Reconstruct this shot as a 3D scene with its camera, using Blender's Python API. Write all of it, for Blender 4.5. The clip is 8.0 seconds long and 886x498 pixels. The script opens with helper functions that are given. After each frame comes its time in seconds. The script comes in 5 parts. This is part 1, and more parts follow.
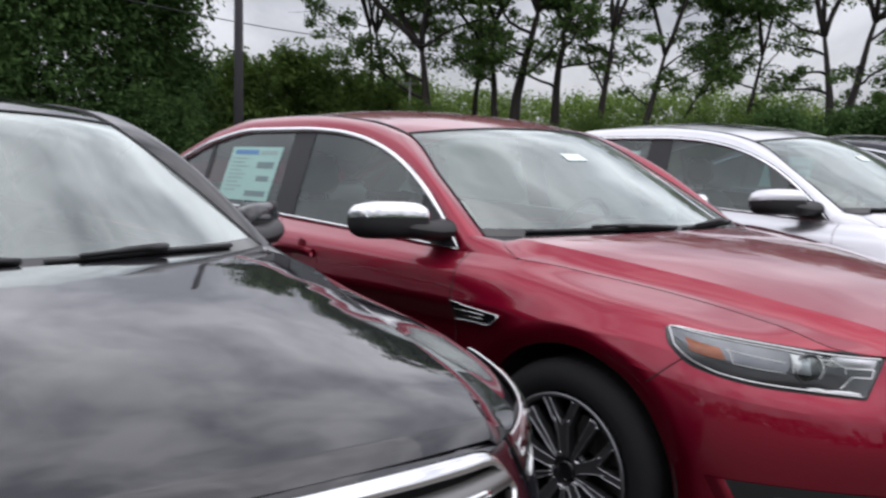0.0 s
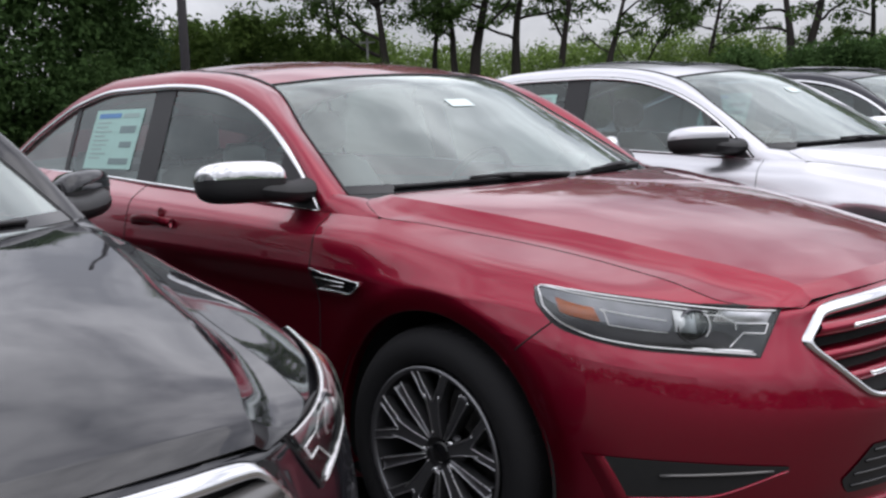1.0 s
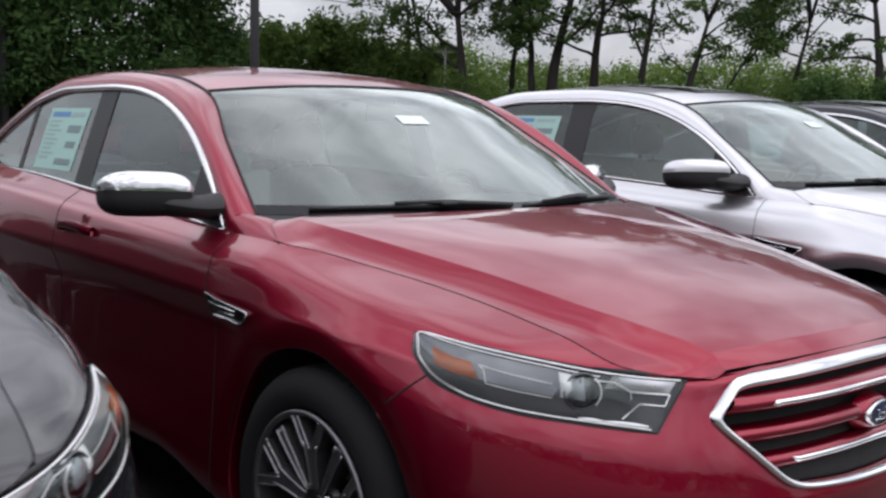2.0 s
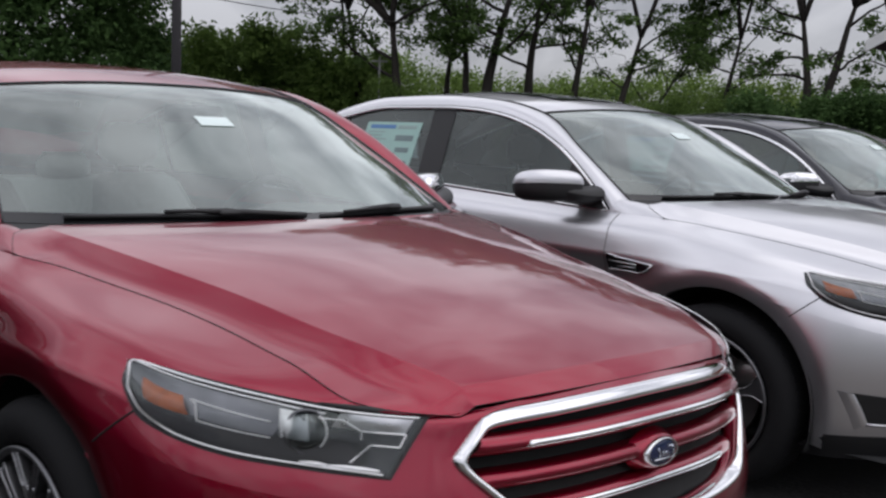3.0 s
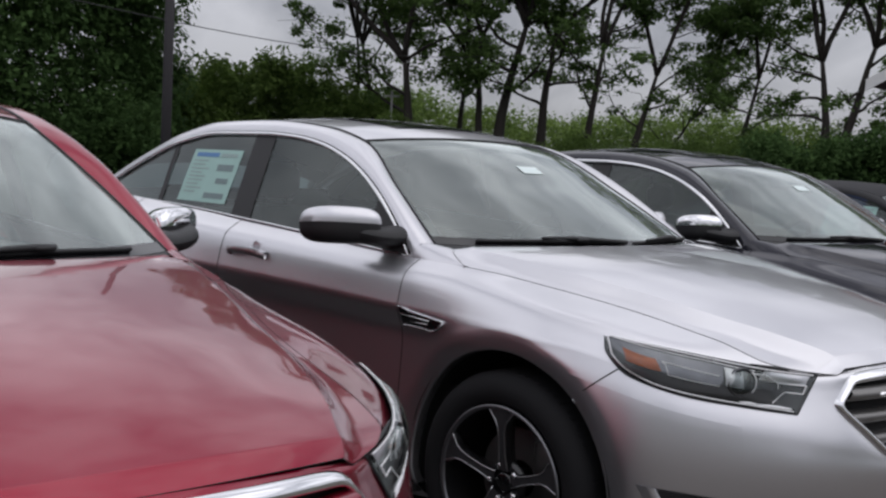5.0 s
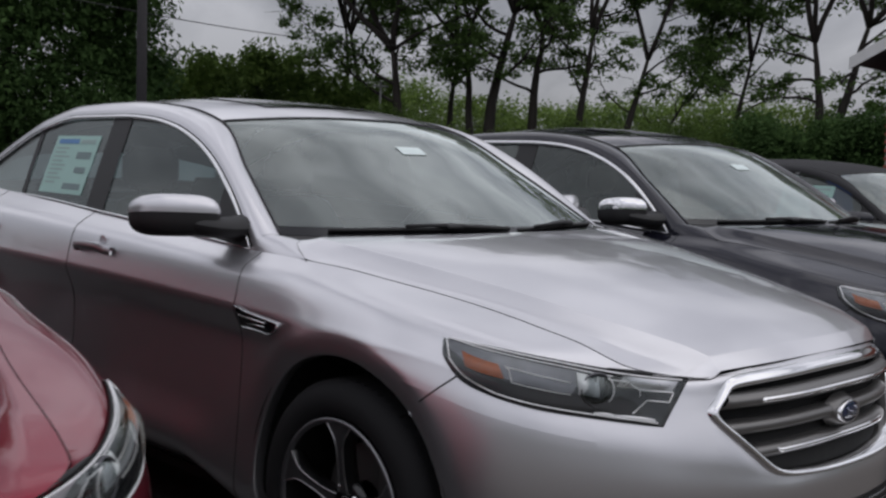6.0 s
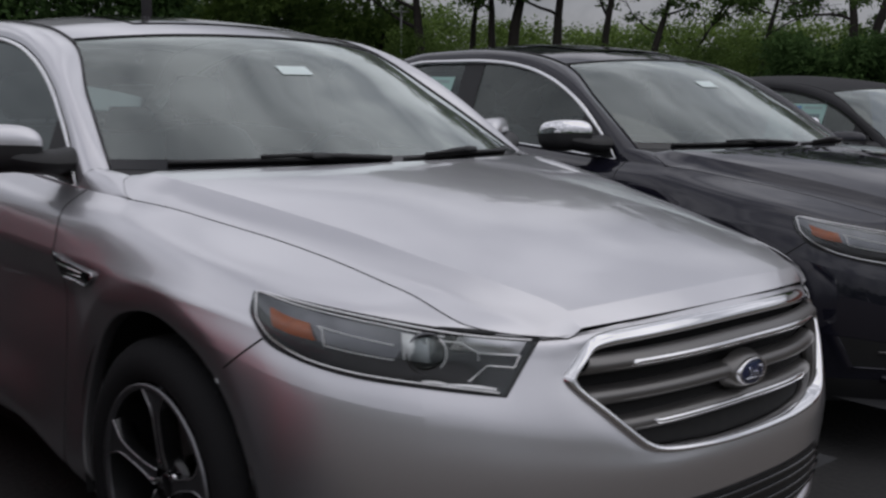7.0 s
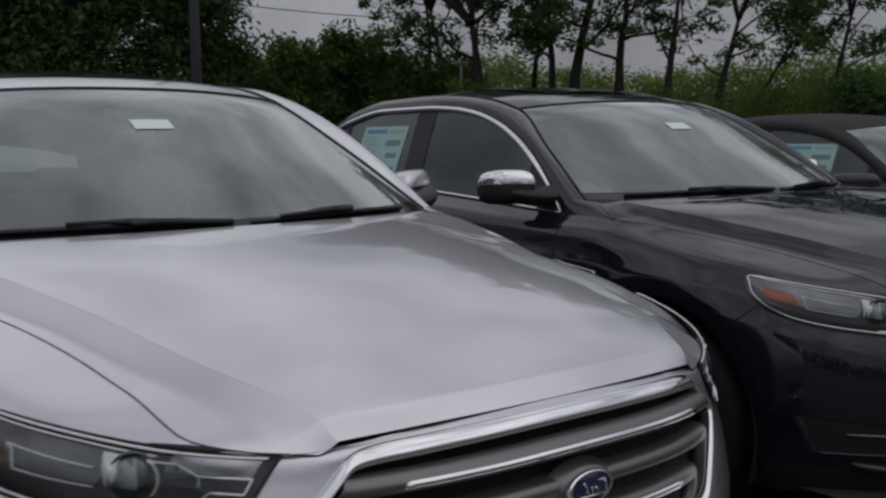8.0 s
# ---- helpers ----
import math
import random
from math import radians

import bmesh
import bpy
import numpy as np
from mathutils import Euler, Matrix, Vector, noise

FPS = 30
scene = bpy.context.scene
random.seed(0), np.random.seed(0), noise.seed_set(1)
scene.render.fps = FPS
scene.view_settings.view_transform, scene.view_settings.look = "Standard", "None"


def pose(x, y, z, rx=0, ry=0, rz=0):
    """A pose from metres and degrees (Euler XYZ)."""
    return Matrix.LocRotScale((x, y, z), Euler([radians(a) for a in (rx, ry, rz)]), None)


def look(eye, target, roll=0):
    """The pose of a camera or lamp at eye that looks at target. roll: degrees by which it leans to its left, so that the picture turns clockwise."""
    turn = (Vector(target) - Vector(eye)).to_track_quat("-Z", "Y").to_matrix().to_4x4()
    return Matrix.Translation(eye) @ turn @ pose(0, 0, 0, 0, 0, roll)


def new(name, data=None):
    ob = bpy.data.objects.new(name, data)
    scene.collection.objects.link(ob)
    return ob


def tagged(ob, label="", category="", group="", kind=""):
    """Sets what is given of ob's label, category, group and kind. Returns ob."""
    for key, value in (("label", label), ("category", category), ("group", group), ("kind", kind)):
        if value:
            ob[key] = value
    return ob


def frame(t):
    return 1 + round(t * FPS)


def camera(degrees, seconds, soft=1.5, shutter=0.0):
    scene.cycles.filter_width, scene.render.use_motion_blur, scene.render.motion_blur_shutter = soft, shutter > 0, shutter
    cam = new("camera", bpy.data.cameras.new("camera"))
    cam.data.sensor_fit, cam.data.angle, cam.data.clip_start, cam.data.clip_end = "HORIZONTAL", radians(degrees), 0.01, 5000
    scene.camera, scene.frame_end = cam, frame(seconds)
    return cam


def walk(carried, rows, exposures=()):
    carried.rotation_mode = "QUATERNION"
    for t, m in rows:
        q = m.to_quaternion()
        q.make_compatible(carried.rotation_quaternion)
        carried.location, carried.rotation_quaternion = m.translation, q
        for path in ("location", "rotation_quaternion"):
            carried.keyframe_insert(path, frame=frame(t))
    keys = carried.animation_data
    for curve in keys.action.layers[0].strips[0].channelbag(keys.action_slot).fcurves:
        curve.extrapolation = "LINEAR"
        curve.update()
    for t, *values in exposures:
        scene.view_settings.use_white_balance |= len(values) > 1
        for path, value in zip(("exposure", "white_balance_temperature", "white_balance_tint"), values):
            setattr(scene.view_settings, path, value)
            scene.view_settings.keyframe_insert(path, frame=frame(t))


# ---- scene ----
LENS = 44.30
PATH = [
    (0.0, pose(2.156, -3.528, 1.351, 84.97, -0.93, 46.31)),
    (0.5, pose(2.166, -3.276, 1.320, 83.52, -0.96, 43.43)),
    (1.0, pose(2.125, -2.994, 1.312, 82.79, 2.06, 44.74)),
    (1.5, pose(2.213, -2.691, 1.321, 83.27, -3.33, 48.72)),
    (2.0, pose(2.222, -2.433, 1.334, 83.40, -1.04, 49.15)),
    (2.2, pose(2.192, -2.325, 1.328, 83.80, -2.91, 46.72)),
    (3.3, pose(2.337, -1.746, 1.324, 84.28, -0.73, 45.62)),
    (3.5, pose(2.350, -1.634, 1.324, 84.14, 1.96, 45.86)),
    (4.0, pose(2.313, -1.357, 1.353, 84.78, -5.40, 45.51)),
    (4.5, pose(2.334, -1.052, 1.331, 86.16, -0.33, 44.94)),
    (4.7, pose(2.388, -0.937, 1.344, 85.97, -4.28, 46.61)),
    (5.0, pose(2.421, -0.758, 1.341, 85.87, -2.91, 47.89)),
    (5.2, pose(2.425, -0.635, 1.329, 86.21, -1.26, 46.77)),
    (6.3, pose(2.415, 0.119, 1.324, 84.38, -2.02, 49.08)),
    (6.5, pose(2.422, 0.256, 1.316, 82.33, -0.42, 50.46)),
    (7.0, pose(2.380, 0.594, 1.311, 81.55, -0.75, 49.78)),
    (7.5, pose(2.400, 0.973, 1.302, 83.62, -0.06, 51.13)),
    (8.0, pose(2.374, 1.359, 1.307, 84.16, 0.90, 53.71)),
]

# ---------------------------------------------------------------- camera
cam = camera(LENS, 8.0, soft=2.4, shutter=0.3)
walk(cam, PATH, exposures=[(0.0, 0.43), (1.0, 0.37), (2.0, 0.32), (3.5, -0.16), (5.0, -0.19), (6.4, -0.60), (7.2, -0.74), (8.0, -0.98)])

# ---------------------------------------------------------------- light
world = bpy.data.worlds.new("overcast_sky")
scene.world = world
world.use_nodes = True
wn, wl = world.node_tree.nodes, world.node_tree.links
wn.clear()


def wnode(kind, **settings):
    n = wn.new(kind)
    for k, v in settings.items():
        n.inputs[k].default_value = v
    return n


SUN_EL, SUN_AZ = radians(62), radians(68)
sky = wnode("ShaderNodeTexSky")
sky.sky_type, sky.sun_disc, sky.sun_elevation, sky.sun_rotation = "NISHITA", False, SUN_EL, SUN_AZ
coord = wnode("ShaderNodeTexCoord")
squash = wnode("ShaderNodeMapping")
squash.inputs["Scale"].default_value = (1.5, 1.5, 1.7)
wl.new(coord.outputs["Generated"], squash.inputs["Vector"])
cloud = wnode("ShaderNodeTexNoise", Scale=3.1, Detail=8.0, Roughness=0.56, Distortion=0.25)
wl.new(squash.outputs["Vector"], cloud.inputs["Vector"])
tone = wnode("ShaderNodeValToRGB")
tone.color_ramp.elements[0].position, tone.color_ramp.elements[0].color = 0.36, (4.9, 5.0, 5.65, 1)
tone.color_ramp.elements[1].position, tone.color_ramp.elements[1].color = 0.64, (11.3, 11.3, 12.2, 1)
wl.new(cloud.outputs["Fac"], tone.inputs["Fac"])
cover = wnode("ShaderNodeMix")
cover.data_type = "RGBA"
cover.inputs["Factor"].default_value = 0.88
wl.new(sky.outputs["Color"], cover.inputs[6])
updown = wnode("ShaderNodeSeparateXYZ")
wl.new(coord.outputs["Generated"], updown.inputs[0])
rise = wnode("ShaderNodeMapRange")
rise.interpolation_type = "SMOOTHSTEP"
rise.inputs["From Min"].default_value, rise.inputs["From Max"].default_value = -0.02, 0.54
rise.inputs["To Min"].default_value, rise.inputs["To Max"].default_value = 0.54, 1.58
wl.new(updown.outputs["Z"], rise.inputs["Value"])
deep = wnode("ShaderNodeVectorMath")
deep.operation = "SCALE"
wl.new(tone.outputs["Color"], deep.inputs[0])
wl.new(rise.outputs["Result"], deep.inputs["Scale"])
wl.new(deep.outputs[0], cover.inputs[7])
back = wnode("ShaderNodeBackground", Strength=0.085)
wl.new(cover.outputs[2], back.inputs["Color"])
wl.new(back.outputs["Background"], wnode("ShaderNodeOutputWorld").inputs["Surface"])

sun = bpy.data.lights.new("sun", "SUN")
sun.energy, sun.angle, sun.color = 0.5, radians(80), (1.0, 0.97, 0.93)
sun_ob = new("sun", sun)
sun_ob.matrix_world = look((10, 4, 20), (0, 0, 0))


# ---------------------------------------------------------------- materials
def material(name):
    m = bpy.data.materials.new(name)
    m.use_nodes = True
    nt = m.node_tree
    return m, nt, nt.nodes["Principled BSDF"]


def plain(name, color, rough=0.5, metal=0.0, coat=0.0, spec=0.5, vary=0.12, scale=30.0, bump=0.0):
    """A surface with a little uneven tone and relief, in the object's own metres."""
    m, nt, b = material(name)
    b.inputs["Metallic"].default_value = metal
    b.inputs["Specular IOR Level"].default_value = spec
    b.inputs["Coat Weight"].default_value = coat
    b.inputs["Coat Roughness"].default_value = 0.03
    tc = nt.nodes.new("ShaderNodeTexCoord")
    n1 = nt.nodes.new("ShaderNodeTexNoise")
    n1.inputs["Scale"].default_value, n1.inputs["Detail"].default_value = scale, 5
    nt.links.new(tc.outputs["Object"], n1.inputs["Vector"])
    mx = nt.nodes.new("ShaderNodeMix")
    mx.data_type = "RGBA"
    mx.inputs[6].default_value = (*[c * (1 - vary) for c in color], 1)
    mx.inputs[7].default_value = (*[min(1, c * (1 + vary)) for c in color], 1)
    nt.links.new(n1.outputs["Fac"], mx.inputs[0])
    nt.links.new(mx.outputs[2], b.inputs["Base Color"])
    rr = nt.nodes.new("ShaderNodeMapRange")
    rr.inputs["To Min"].default_value, rr.inputs["To Max"].default_value = rough * 0.85, min(1, rough * 1.2)
    nt.links.new(n1.outputs["Fac"], rr.inputs["Value"])
    nt.links.new(rr.outputs["Result"], b.inputs["Roughness"])
    if bump:
        bp = nt.nodes.new("ShaderNodeBump")
        bp.inputs["Strength"].default_value, bp.inputs["Distance"].default_value = 0.5, bump
        nt.links.new(n1.outputs["Fac"], bp.inputs["Height"])
        nt.links.new(bp.outputs["Normal"], b.inputs["Normal"])
    return m


def paint(name, color, metal, rough, flake=0.25, coat_ior=1.56):
    """Clear-coated car paint: fine flake, a light film of dust, slight orange peel in the coat."""
    m, nt, b = material(name)
    b.inputs["Metallic"].default_value = metal
    b.inputs["Coat Weight"].default_value = 1.0
    b.inputs["Coat IOR"].default_value = coat_ior
    b.inputs["Specular IOR Level"].default_value = 0.0 if metal < 0.6 else 0.4
    tc = nt.nodes.new("ShaderNodeTexCoord")
    fl = nt.nodes.new("ShaderNodeTexNoise")
    fl.inputs["Scale"].default_value, fl.inputs["Detail"].default_value = 900, 2
    nt.links.new(tc.outputs["Object"], fl.inputs["Vector"])
    mx = nt.nodes.new("ShaderNodeMix")
    mx.data_type = "RGBA"
    mx.inputs[6].default_value = (*[c * (1 - flake) for c in color], 1)
    mx.inputs[7].default_value = (*[min(1, c * (1 + flake)) for c in color], 1)
    nt.links.new(fl.outputs["Fac"], mx.inputs[0])
    nt.links.new(mx.outputs[2], b.inputs["Base Color"])
    b.inputs["Roughness"].default_value = rough
    dust_haze = nt.nodes.new("ShaderNodeTexNoise")
    dust_haze.inputs["Scale"].default_value, dust_haze.inputs["Detail"].default_value = 5, 8
    nt.links.new(tc.outputs["Object"], dust_haze.inputs["Vector"])
    dr = nt.nodes.new("ShaderNodeMapRange")
    dr.inputs["From Min"].default_value, dr.inputs["From Max"].default_value = 0.35, 0.75
    dr.inputs["To Min"].default_value, dr.inputs["To Max"].default_value = 0.015, 0.07
    nt.links.new(dust_haze.outputs["Fac"], dr.inputs["Value"])
    nt.links.new(dr.outputs["Result"], b.inputs["Coat Roughness"])
    peel = nt.nodes.new("ShaderNodeTexNoise")
    peel.inputs["Scale"].default_value, peel.inputs["Detail"].default_value = 3.0, 2
    nt.links.new(tc.outputs["Object"], peel.inputs["Vector"])
    bp = nt.nodes.new("ShaderNodeBump")
    bp.inputs["Strength"].default_value, bp.inputs["Distance"].default_value = 0.25, 0.01
    nt.links.new(peel.outputs["Fac"], bp.inputs["Height"])
    nt.links.new(bp.outputs["Normal"], b.inputs["Coat Normal"])
    return m


def thin_glass(name, tint, gain=1.0, dust_haze=0.0):
    """One sheet of glass: tinted see-through with a Fresnel mirror on top."""
    m = bpy.data.materials.new(name)
    m.use_nodes = True
    nt = m.node_tree
    nt.nodes.clear()
    out = nt.nodes.new("ShaderNodeOutputMaterial")
    mix = nt.nodes.new("ShaderNodeMixShader")
    tr = nt.nodes.new("ShaderNodeBsdfTransparent")
    tr.inputs["Color"].default_value = (*tint, 1)
    gl = nt.nodes.new("ShaderNodeBsdfGlossy")
    gl.inputs["Roughness"].default_value = 0.02
    gl.inputs["Color"].default_value = (0.90, 0.97, 0.94, 1)
    fr = nt.nodes.new("ShaderNodeFresnel")
    fr.inputs["IOR"].default_value = 1.55
    mu = nt.nodes.new("ShaderNodeMath")
    mu.operation, mu.use_clamp = "MULTIPLY", True
    mu.inputs[1].default_value = gain
    nt.links.new(fr.outputs["Fac"], mu.inputs[0])
    nt.links.new(mu.outputs[0], mix.inputs["Fac"])
    nt.links.new(tr.outputs[0], mix.inputs[1])
    nt.links.new(gl.outputs[0], mix.inputs[2])
    last = mix
    # film of dust; its pale diffuse tone also puts in the hazy reflected light
    if dust_haze:
        tc = nt.nodes.new("ShaderNodeTexCoord")
        film = nt.nodes.new("ShaderNodeTexNoise")
        film.inputs["Scale"].default_value, film.inputs["Detail"].default_value = 2.2, 6
        nt.links.new(tc.outputs["Object"], film.inputs["Vector"])
        amount = nt.nodes.new("ShaderNodeMapRange")
        amount.inputs["From Min"].default_value, amount.inputs["From Max"].default_value = 0.3, 0.75
        amount.inputs["To Min"].default_value, amount.inputs["To Max"].default_value = dust_haze * 0.5, dust_haze * 1.6
        nt.links.new(film.outputs["Fac"], amount.inputs["Value"])
        df = nt.nodes.new("ShaderNodeBsdfDiffuse")
        df.inputs["Color"].default_value = (0.62, 0.66, 0.63, 1)
        last = nt.nodes.new("ShaderNodeMixShader")
        nt.links.new(amount.outputs["Result"], last.inputs["Fac"])
        nt.links.new(mix.outputs[0], last.inputs[1])
        nt.links.new(df.outputs[0], last.inputs[2])
    nt.links.new(last.outputs[0], out.inputs["Surface"])
    return m


M_RED = paint("red_paint", (0.27, 0.001, 0.023), 0.93, 0.39, 0.25, 1.55)
M_SILVER = paint("silver_paint", (0.68, 0.675, 0.70), 0.95, 0.32, 0.1)
M_BLACK = paint("black_paint", (0.013, 0.013, 0.016), 0.1, 0.3, 0.25, 1.66)
M_NAVY = paint("dark_blue_black_paint", (0.012, 0.012, 0.020), 0.2, 0.3)
M_CHROME = plain("chrome", (0.85, 0.85, 0.86), 0.06, 1.0, vary=0.03)
M_BRIGHT = plain("machined_aluminium", (0.62, 0.62, 0.64), 0.28, 1.0, vary=0.08, scale=60)
M_RIMGREY = plain("grey_wheel_enamel", (0.10, 0.10, 0.105), 0.35, 0.7, vary=0.1)
M_SPOKE = plain("dark_grey_spoke_lacquer", (0.19, 0.19, 0.20), 0.3, 0.8, vary=0.1)
M_RIMBLACK = plain("black_wheel_enamel", (0.012, 0.012, 0.013), 0.3, 0.2, coat=0.5)
M_RUBBER = plain("tyre_rubber", (0.014, 0.014, 0.015), 0.8, spec=0.2, vary=0.3, scale=40, bump=0.002)
M_PLASTIC = plain("black_grained_plastic", (0.014, 0.014, 0.015), 0.5, vary=0.2, scale=200, bump=0.0006)
M_GLOSSBLACK = plain("gloss_black_plastic", (0.008, 0.008, 0.009), 0.12, coat=0.6)
M_WELL = plain("wheel_well_liner", (0.01, 0.01, 0.01), 0.9, vary=0.3)
M_SLATGREY = plain("satin_grey_slat", (0.20, 0.195, 0.19), 0.35, 0.75, vary=0.06)
M_AMBER = plain("amber_reflector", (0.42, 0.10, 0.02), 0.25, vary=0.45, scale=70, bump=0.002)
M_HOUSING = plain("headlight_housing", (0.025, 0.025, 0.028), 0.2, 0.2, vary=0.6, scale=14)
M_BEZEL = plain("dark_chrome_lamp_bezel", (0.17, 0.17, 0.185), 0.3, 1.0, vary=0.5, scale=22)
M_LENSRING = plain("frosted_light_guide", (0.9, 0.9, 0.91), 0.3, 0.0, vary=0.05)
M_PROJ = thin_glass("projector_glass", (0.75, 0.78, 0.80), 2.2)
M_COVER = thin_glass("clear_lamp_cover", (0.95, 0.96, 0.96), 1.1)
M_WIND = thin_glass("windshield_glass", (0.68, 0.79, 0.76), 2.08, 0.11)
M_REAR = thin_glass("rear_window_glass", (0.22, 0.26, 0.26), 1.5, 0.02)
M_TINT = thin_glass("tinted_side_glass", (0.42, 0.50, 0.51), 1.5, 0.025)
M_FRIT = plain("black_glass_border", (0.008, 0.008, 0.009), 0.1)
M_CABIN = plain("charcoal_cabin_trim", (0.03, 0.03, 0.032), 0.7, vary=0.2, scale=60, bump=0.001)
M_DASH = plain("grey_dashboard", (0.16, 0.155, 0.15), 0.6, vary=0.2, scale=60, bump=0.001)
M_SEAT = plain("dark_leather_seat", (0.035, 0.034, 0.034), 0.5, vary=0.25, scale=50, bump=0.002)
M_TAN = plain("pale_plastic_seat_cover", (0.60, 0.62, 0.60), 0.35, vary=0.15, scale=50, bump=0.002)
M_PAPER = plain("sticker_paper", (0.78, 0.88, 0.86), 0.7, vary=0.05)
M_SHEET = plain("pale_green_sheet", (0.38, 0.58, 0.53), 0.7, vary=0.06)
M_INKBLUE = plain("blue_ink", (0.13, 0.27, 0.50), 0.7)
M_INK = plain("dark_ink", (0.20, 0.27, 0.27), 0.7)
M_INKGREY = plain("grey_ink", (0.33, 0.44, 0.42), 0.7)
M_EMBLEM = plain("blue_enamel", (0.01, 0.02, 0.07), 0.15, coat=0.8)
M_RED_LAMP = plain("red_lamp_plastic", (0.25, 0.01, 0.01), 0.15, coat=0.6)
M_FABRIC = plain("black_roof_cloth", (0.02, 0.02, 0.022), 0.9, vary=0.3, scale=90, bump=0.002)


# ---------------------------------------------------------------- mesh tools
from mathutils.bvhtree import BVHTree


def part(name, verts, faces, mat, parent, label="", smooth=True):
    """One mesh object under a thing or a part."""
    me = bpy.data.meshes.new(name)
    me.from_pydata([tuple(map(float, v)) for v in verts], [], [tuple(map(int, f)) for f in faces])
    if smooth:
        me.polygons.foreach_set("use_smooth", [True] * len(me.polygons))
    me.materials.append(mat)
    me.update()
    ob = new(name, me)
    ob.parent = parent
    if label:
        tagged(ob, label)
    return ob


def thing(name, label, category, m=None, group="", kind=""):
    ob = new(name)
    ob.empty_display_size = 0.1
    if m is not None:
        ob.matrix_world = m
    return tagged(ob, label, category, group, kind)


class Mesh:
    """Gathers vertices and faces."""

    def __init__(self):
        self.v, self.f = [], []

    def add(self, verts, faces):
        o = len(self.v)
        self.v.extend(tuple(map(float, p)) for p in verts)
        self.f.extend(tuple(i + o for i in f) for f in faces)
        return self

    def grid(self, P, flip=False, closed=False):
        P = np.asarray(P, float)
        nu, nv = P.shape[:2]
        fs = []
        for i in range(nu if closed else nu - 1):
            k = (i + 1) % nu
            for j in range(nv - 1):
                q = (i * nv + j, k * nv + j, k * nv + j + 1, i * nv + j + 1)
                fs.append(q[::-1] if flip else q)
        return self.add(P.reshape(-1, 3), fs)

    def tube(self, pts, r, n=8, cap=True):
        """A round bar along pts; r is one radius or one for each point."""
        pts = [Vector(p) for p in pts]
        rr = r if isinstance(r, (list, tuple, np.ndarray)) else [r] * len(pts)
        rows, side = [], None
        for i, p in enumerate(pts):
            t = (pts[min(i + 1, len(pts) - 1)] - pts[max(i - 1, 0)]).normalized()
            if side is None:
                side = t.orthogonal().normalized()
            side = (side - t * side.dot(t)).normalized()
            up = t.cross(side)
            rows.append([p + (side * math.cos(a) + up * math.sin(a)) * rr[i] for a in np.linspace(0, 2 * math.pi, n + 1)[:-1]])
        o = len(self.v)
        self.v.extend(tuple(q) for row in rows for q in row)
        for i in range(len(rows) - 1):
            for j in range(n):
                k = (j + 1) % n
                self.f.append((o + i * n + j, o + i * n + k, o + (i + 1) * n + k, o + (i + 1) * n + j))
        if cap:
            self.f.append(tuple(o + j for j in range(n))[::-1])
            self.f.append(tuple(o + (len(rows) - 1) * n + j for j in range(n)))
        return self

    def box(self, lo, hi, bevel=0.0):
        """A box with chamfered vertical and horizontal edges."""
        lo, hi = Vector(lo), Vector(hi)
        c, h = (lo + hi) / 2, (hi - lo) / 2
        b = min(bevel, min(h) * 0.9)
        if b <= 0:
            vs = [c + Vector((sx * h.x, sy * h.y, sz * h.z)) for sx in (-1, 1) for sy in (-1, 1) for sz in (-1, 1)]
            return self.add(vs, [(0, 1, 3, 2), (4, 6, 7, 5), (0, 4, 5, 1), (2, 3, 7, 6), (0, 2, 6, 4), (1, 5, 7, 3)])
        rows = []
        for z, k in ((-h.z, b), (-h.z + b, 0), (h.z - b, 0), (h.z, b)):
            x, y = h.x - k, h.y - k
            rows.append([c + Vector(p) for p in ((x - b, -y, z), (x, -y + b, z), (x, y - b, z), (x - b, y, z), (-x + b, y, z), (-x, y - b, z), (-x, -y + b, z), (-x + b, -y, z))])
        o = len(self.v)
        self.v.extend(tuple(q) for r in rows for q in r)
        for i in range(3):
            for j in range(8):
                k = (j + 1) % 8
                self.f.append((o + i * 8 + j, o + i * 8 + k, o + i * 8 + 8 + k, o + i * 8 + 8 + j))
        self.f.append(tuple(o + j for j in range(8))[::-1])
        self.f.append(tuple(o + 24 + j for j in range(8)))
        return self

    def lathe(self, profile, centre, n=48):
        """Turns (radius, y) pairs about the y axis through centre."""
        cx, cy, cz = centre
        P = [[(cx + r * math.cos(a), cy + y, cz + r * math.sin(a)) for r, y in profile] for a in np.linspace(0, 2 * math.pi, n + 1)[:-1]]
        return self.grid(P, closed=True)

    def facing(self, way):
        """Turns all faces about where they look away from way on the whole."""
        v, total = np.array(self.v), np.zeros(3)
        for f in self.f:
            total += np.cross(v[f[2]] - v[f[0]], v[f[-1]] - v[f[1]])
        if total @ np.array(way, float) < 0:
            self.f = [f[::-1] for f in self.f]
        return self

    def mirrored(self):
        m = Mesh()
        m.v = [(x, -y, z) for x, y, z in self.v]
        m.f = [f[::-1] for f in self.f]
        return m

    def out(self, name, mat, parent, label="", smooth=True):
        return part(name, self.v, self.f, mat, parent, label, smooth)


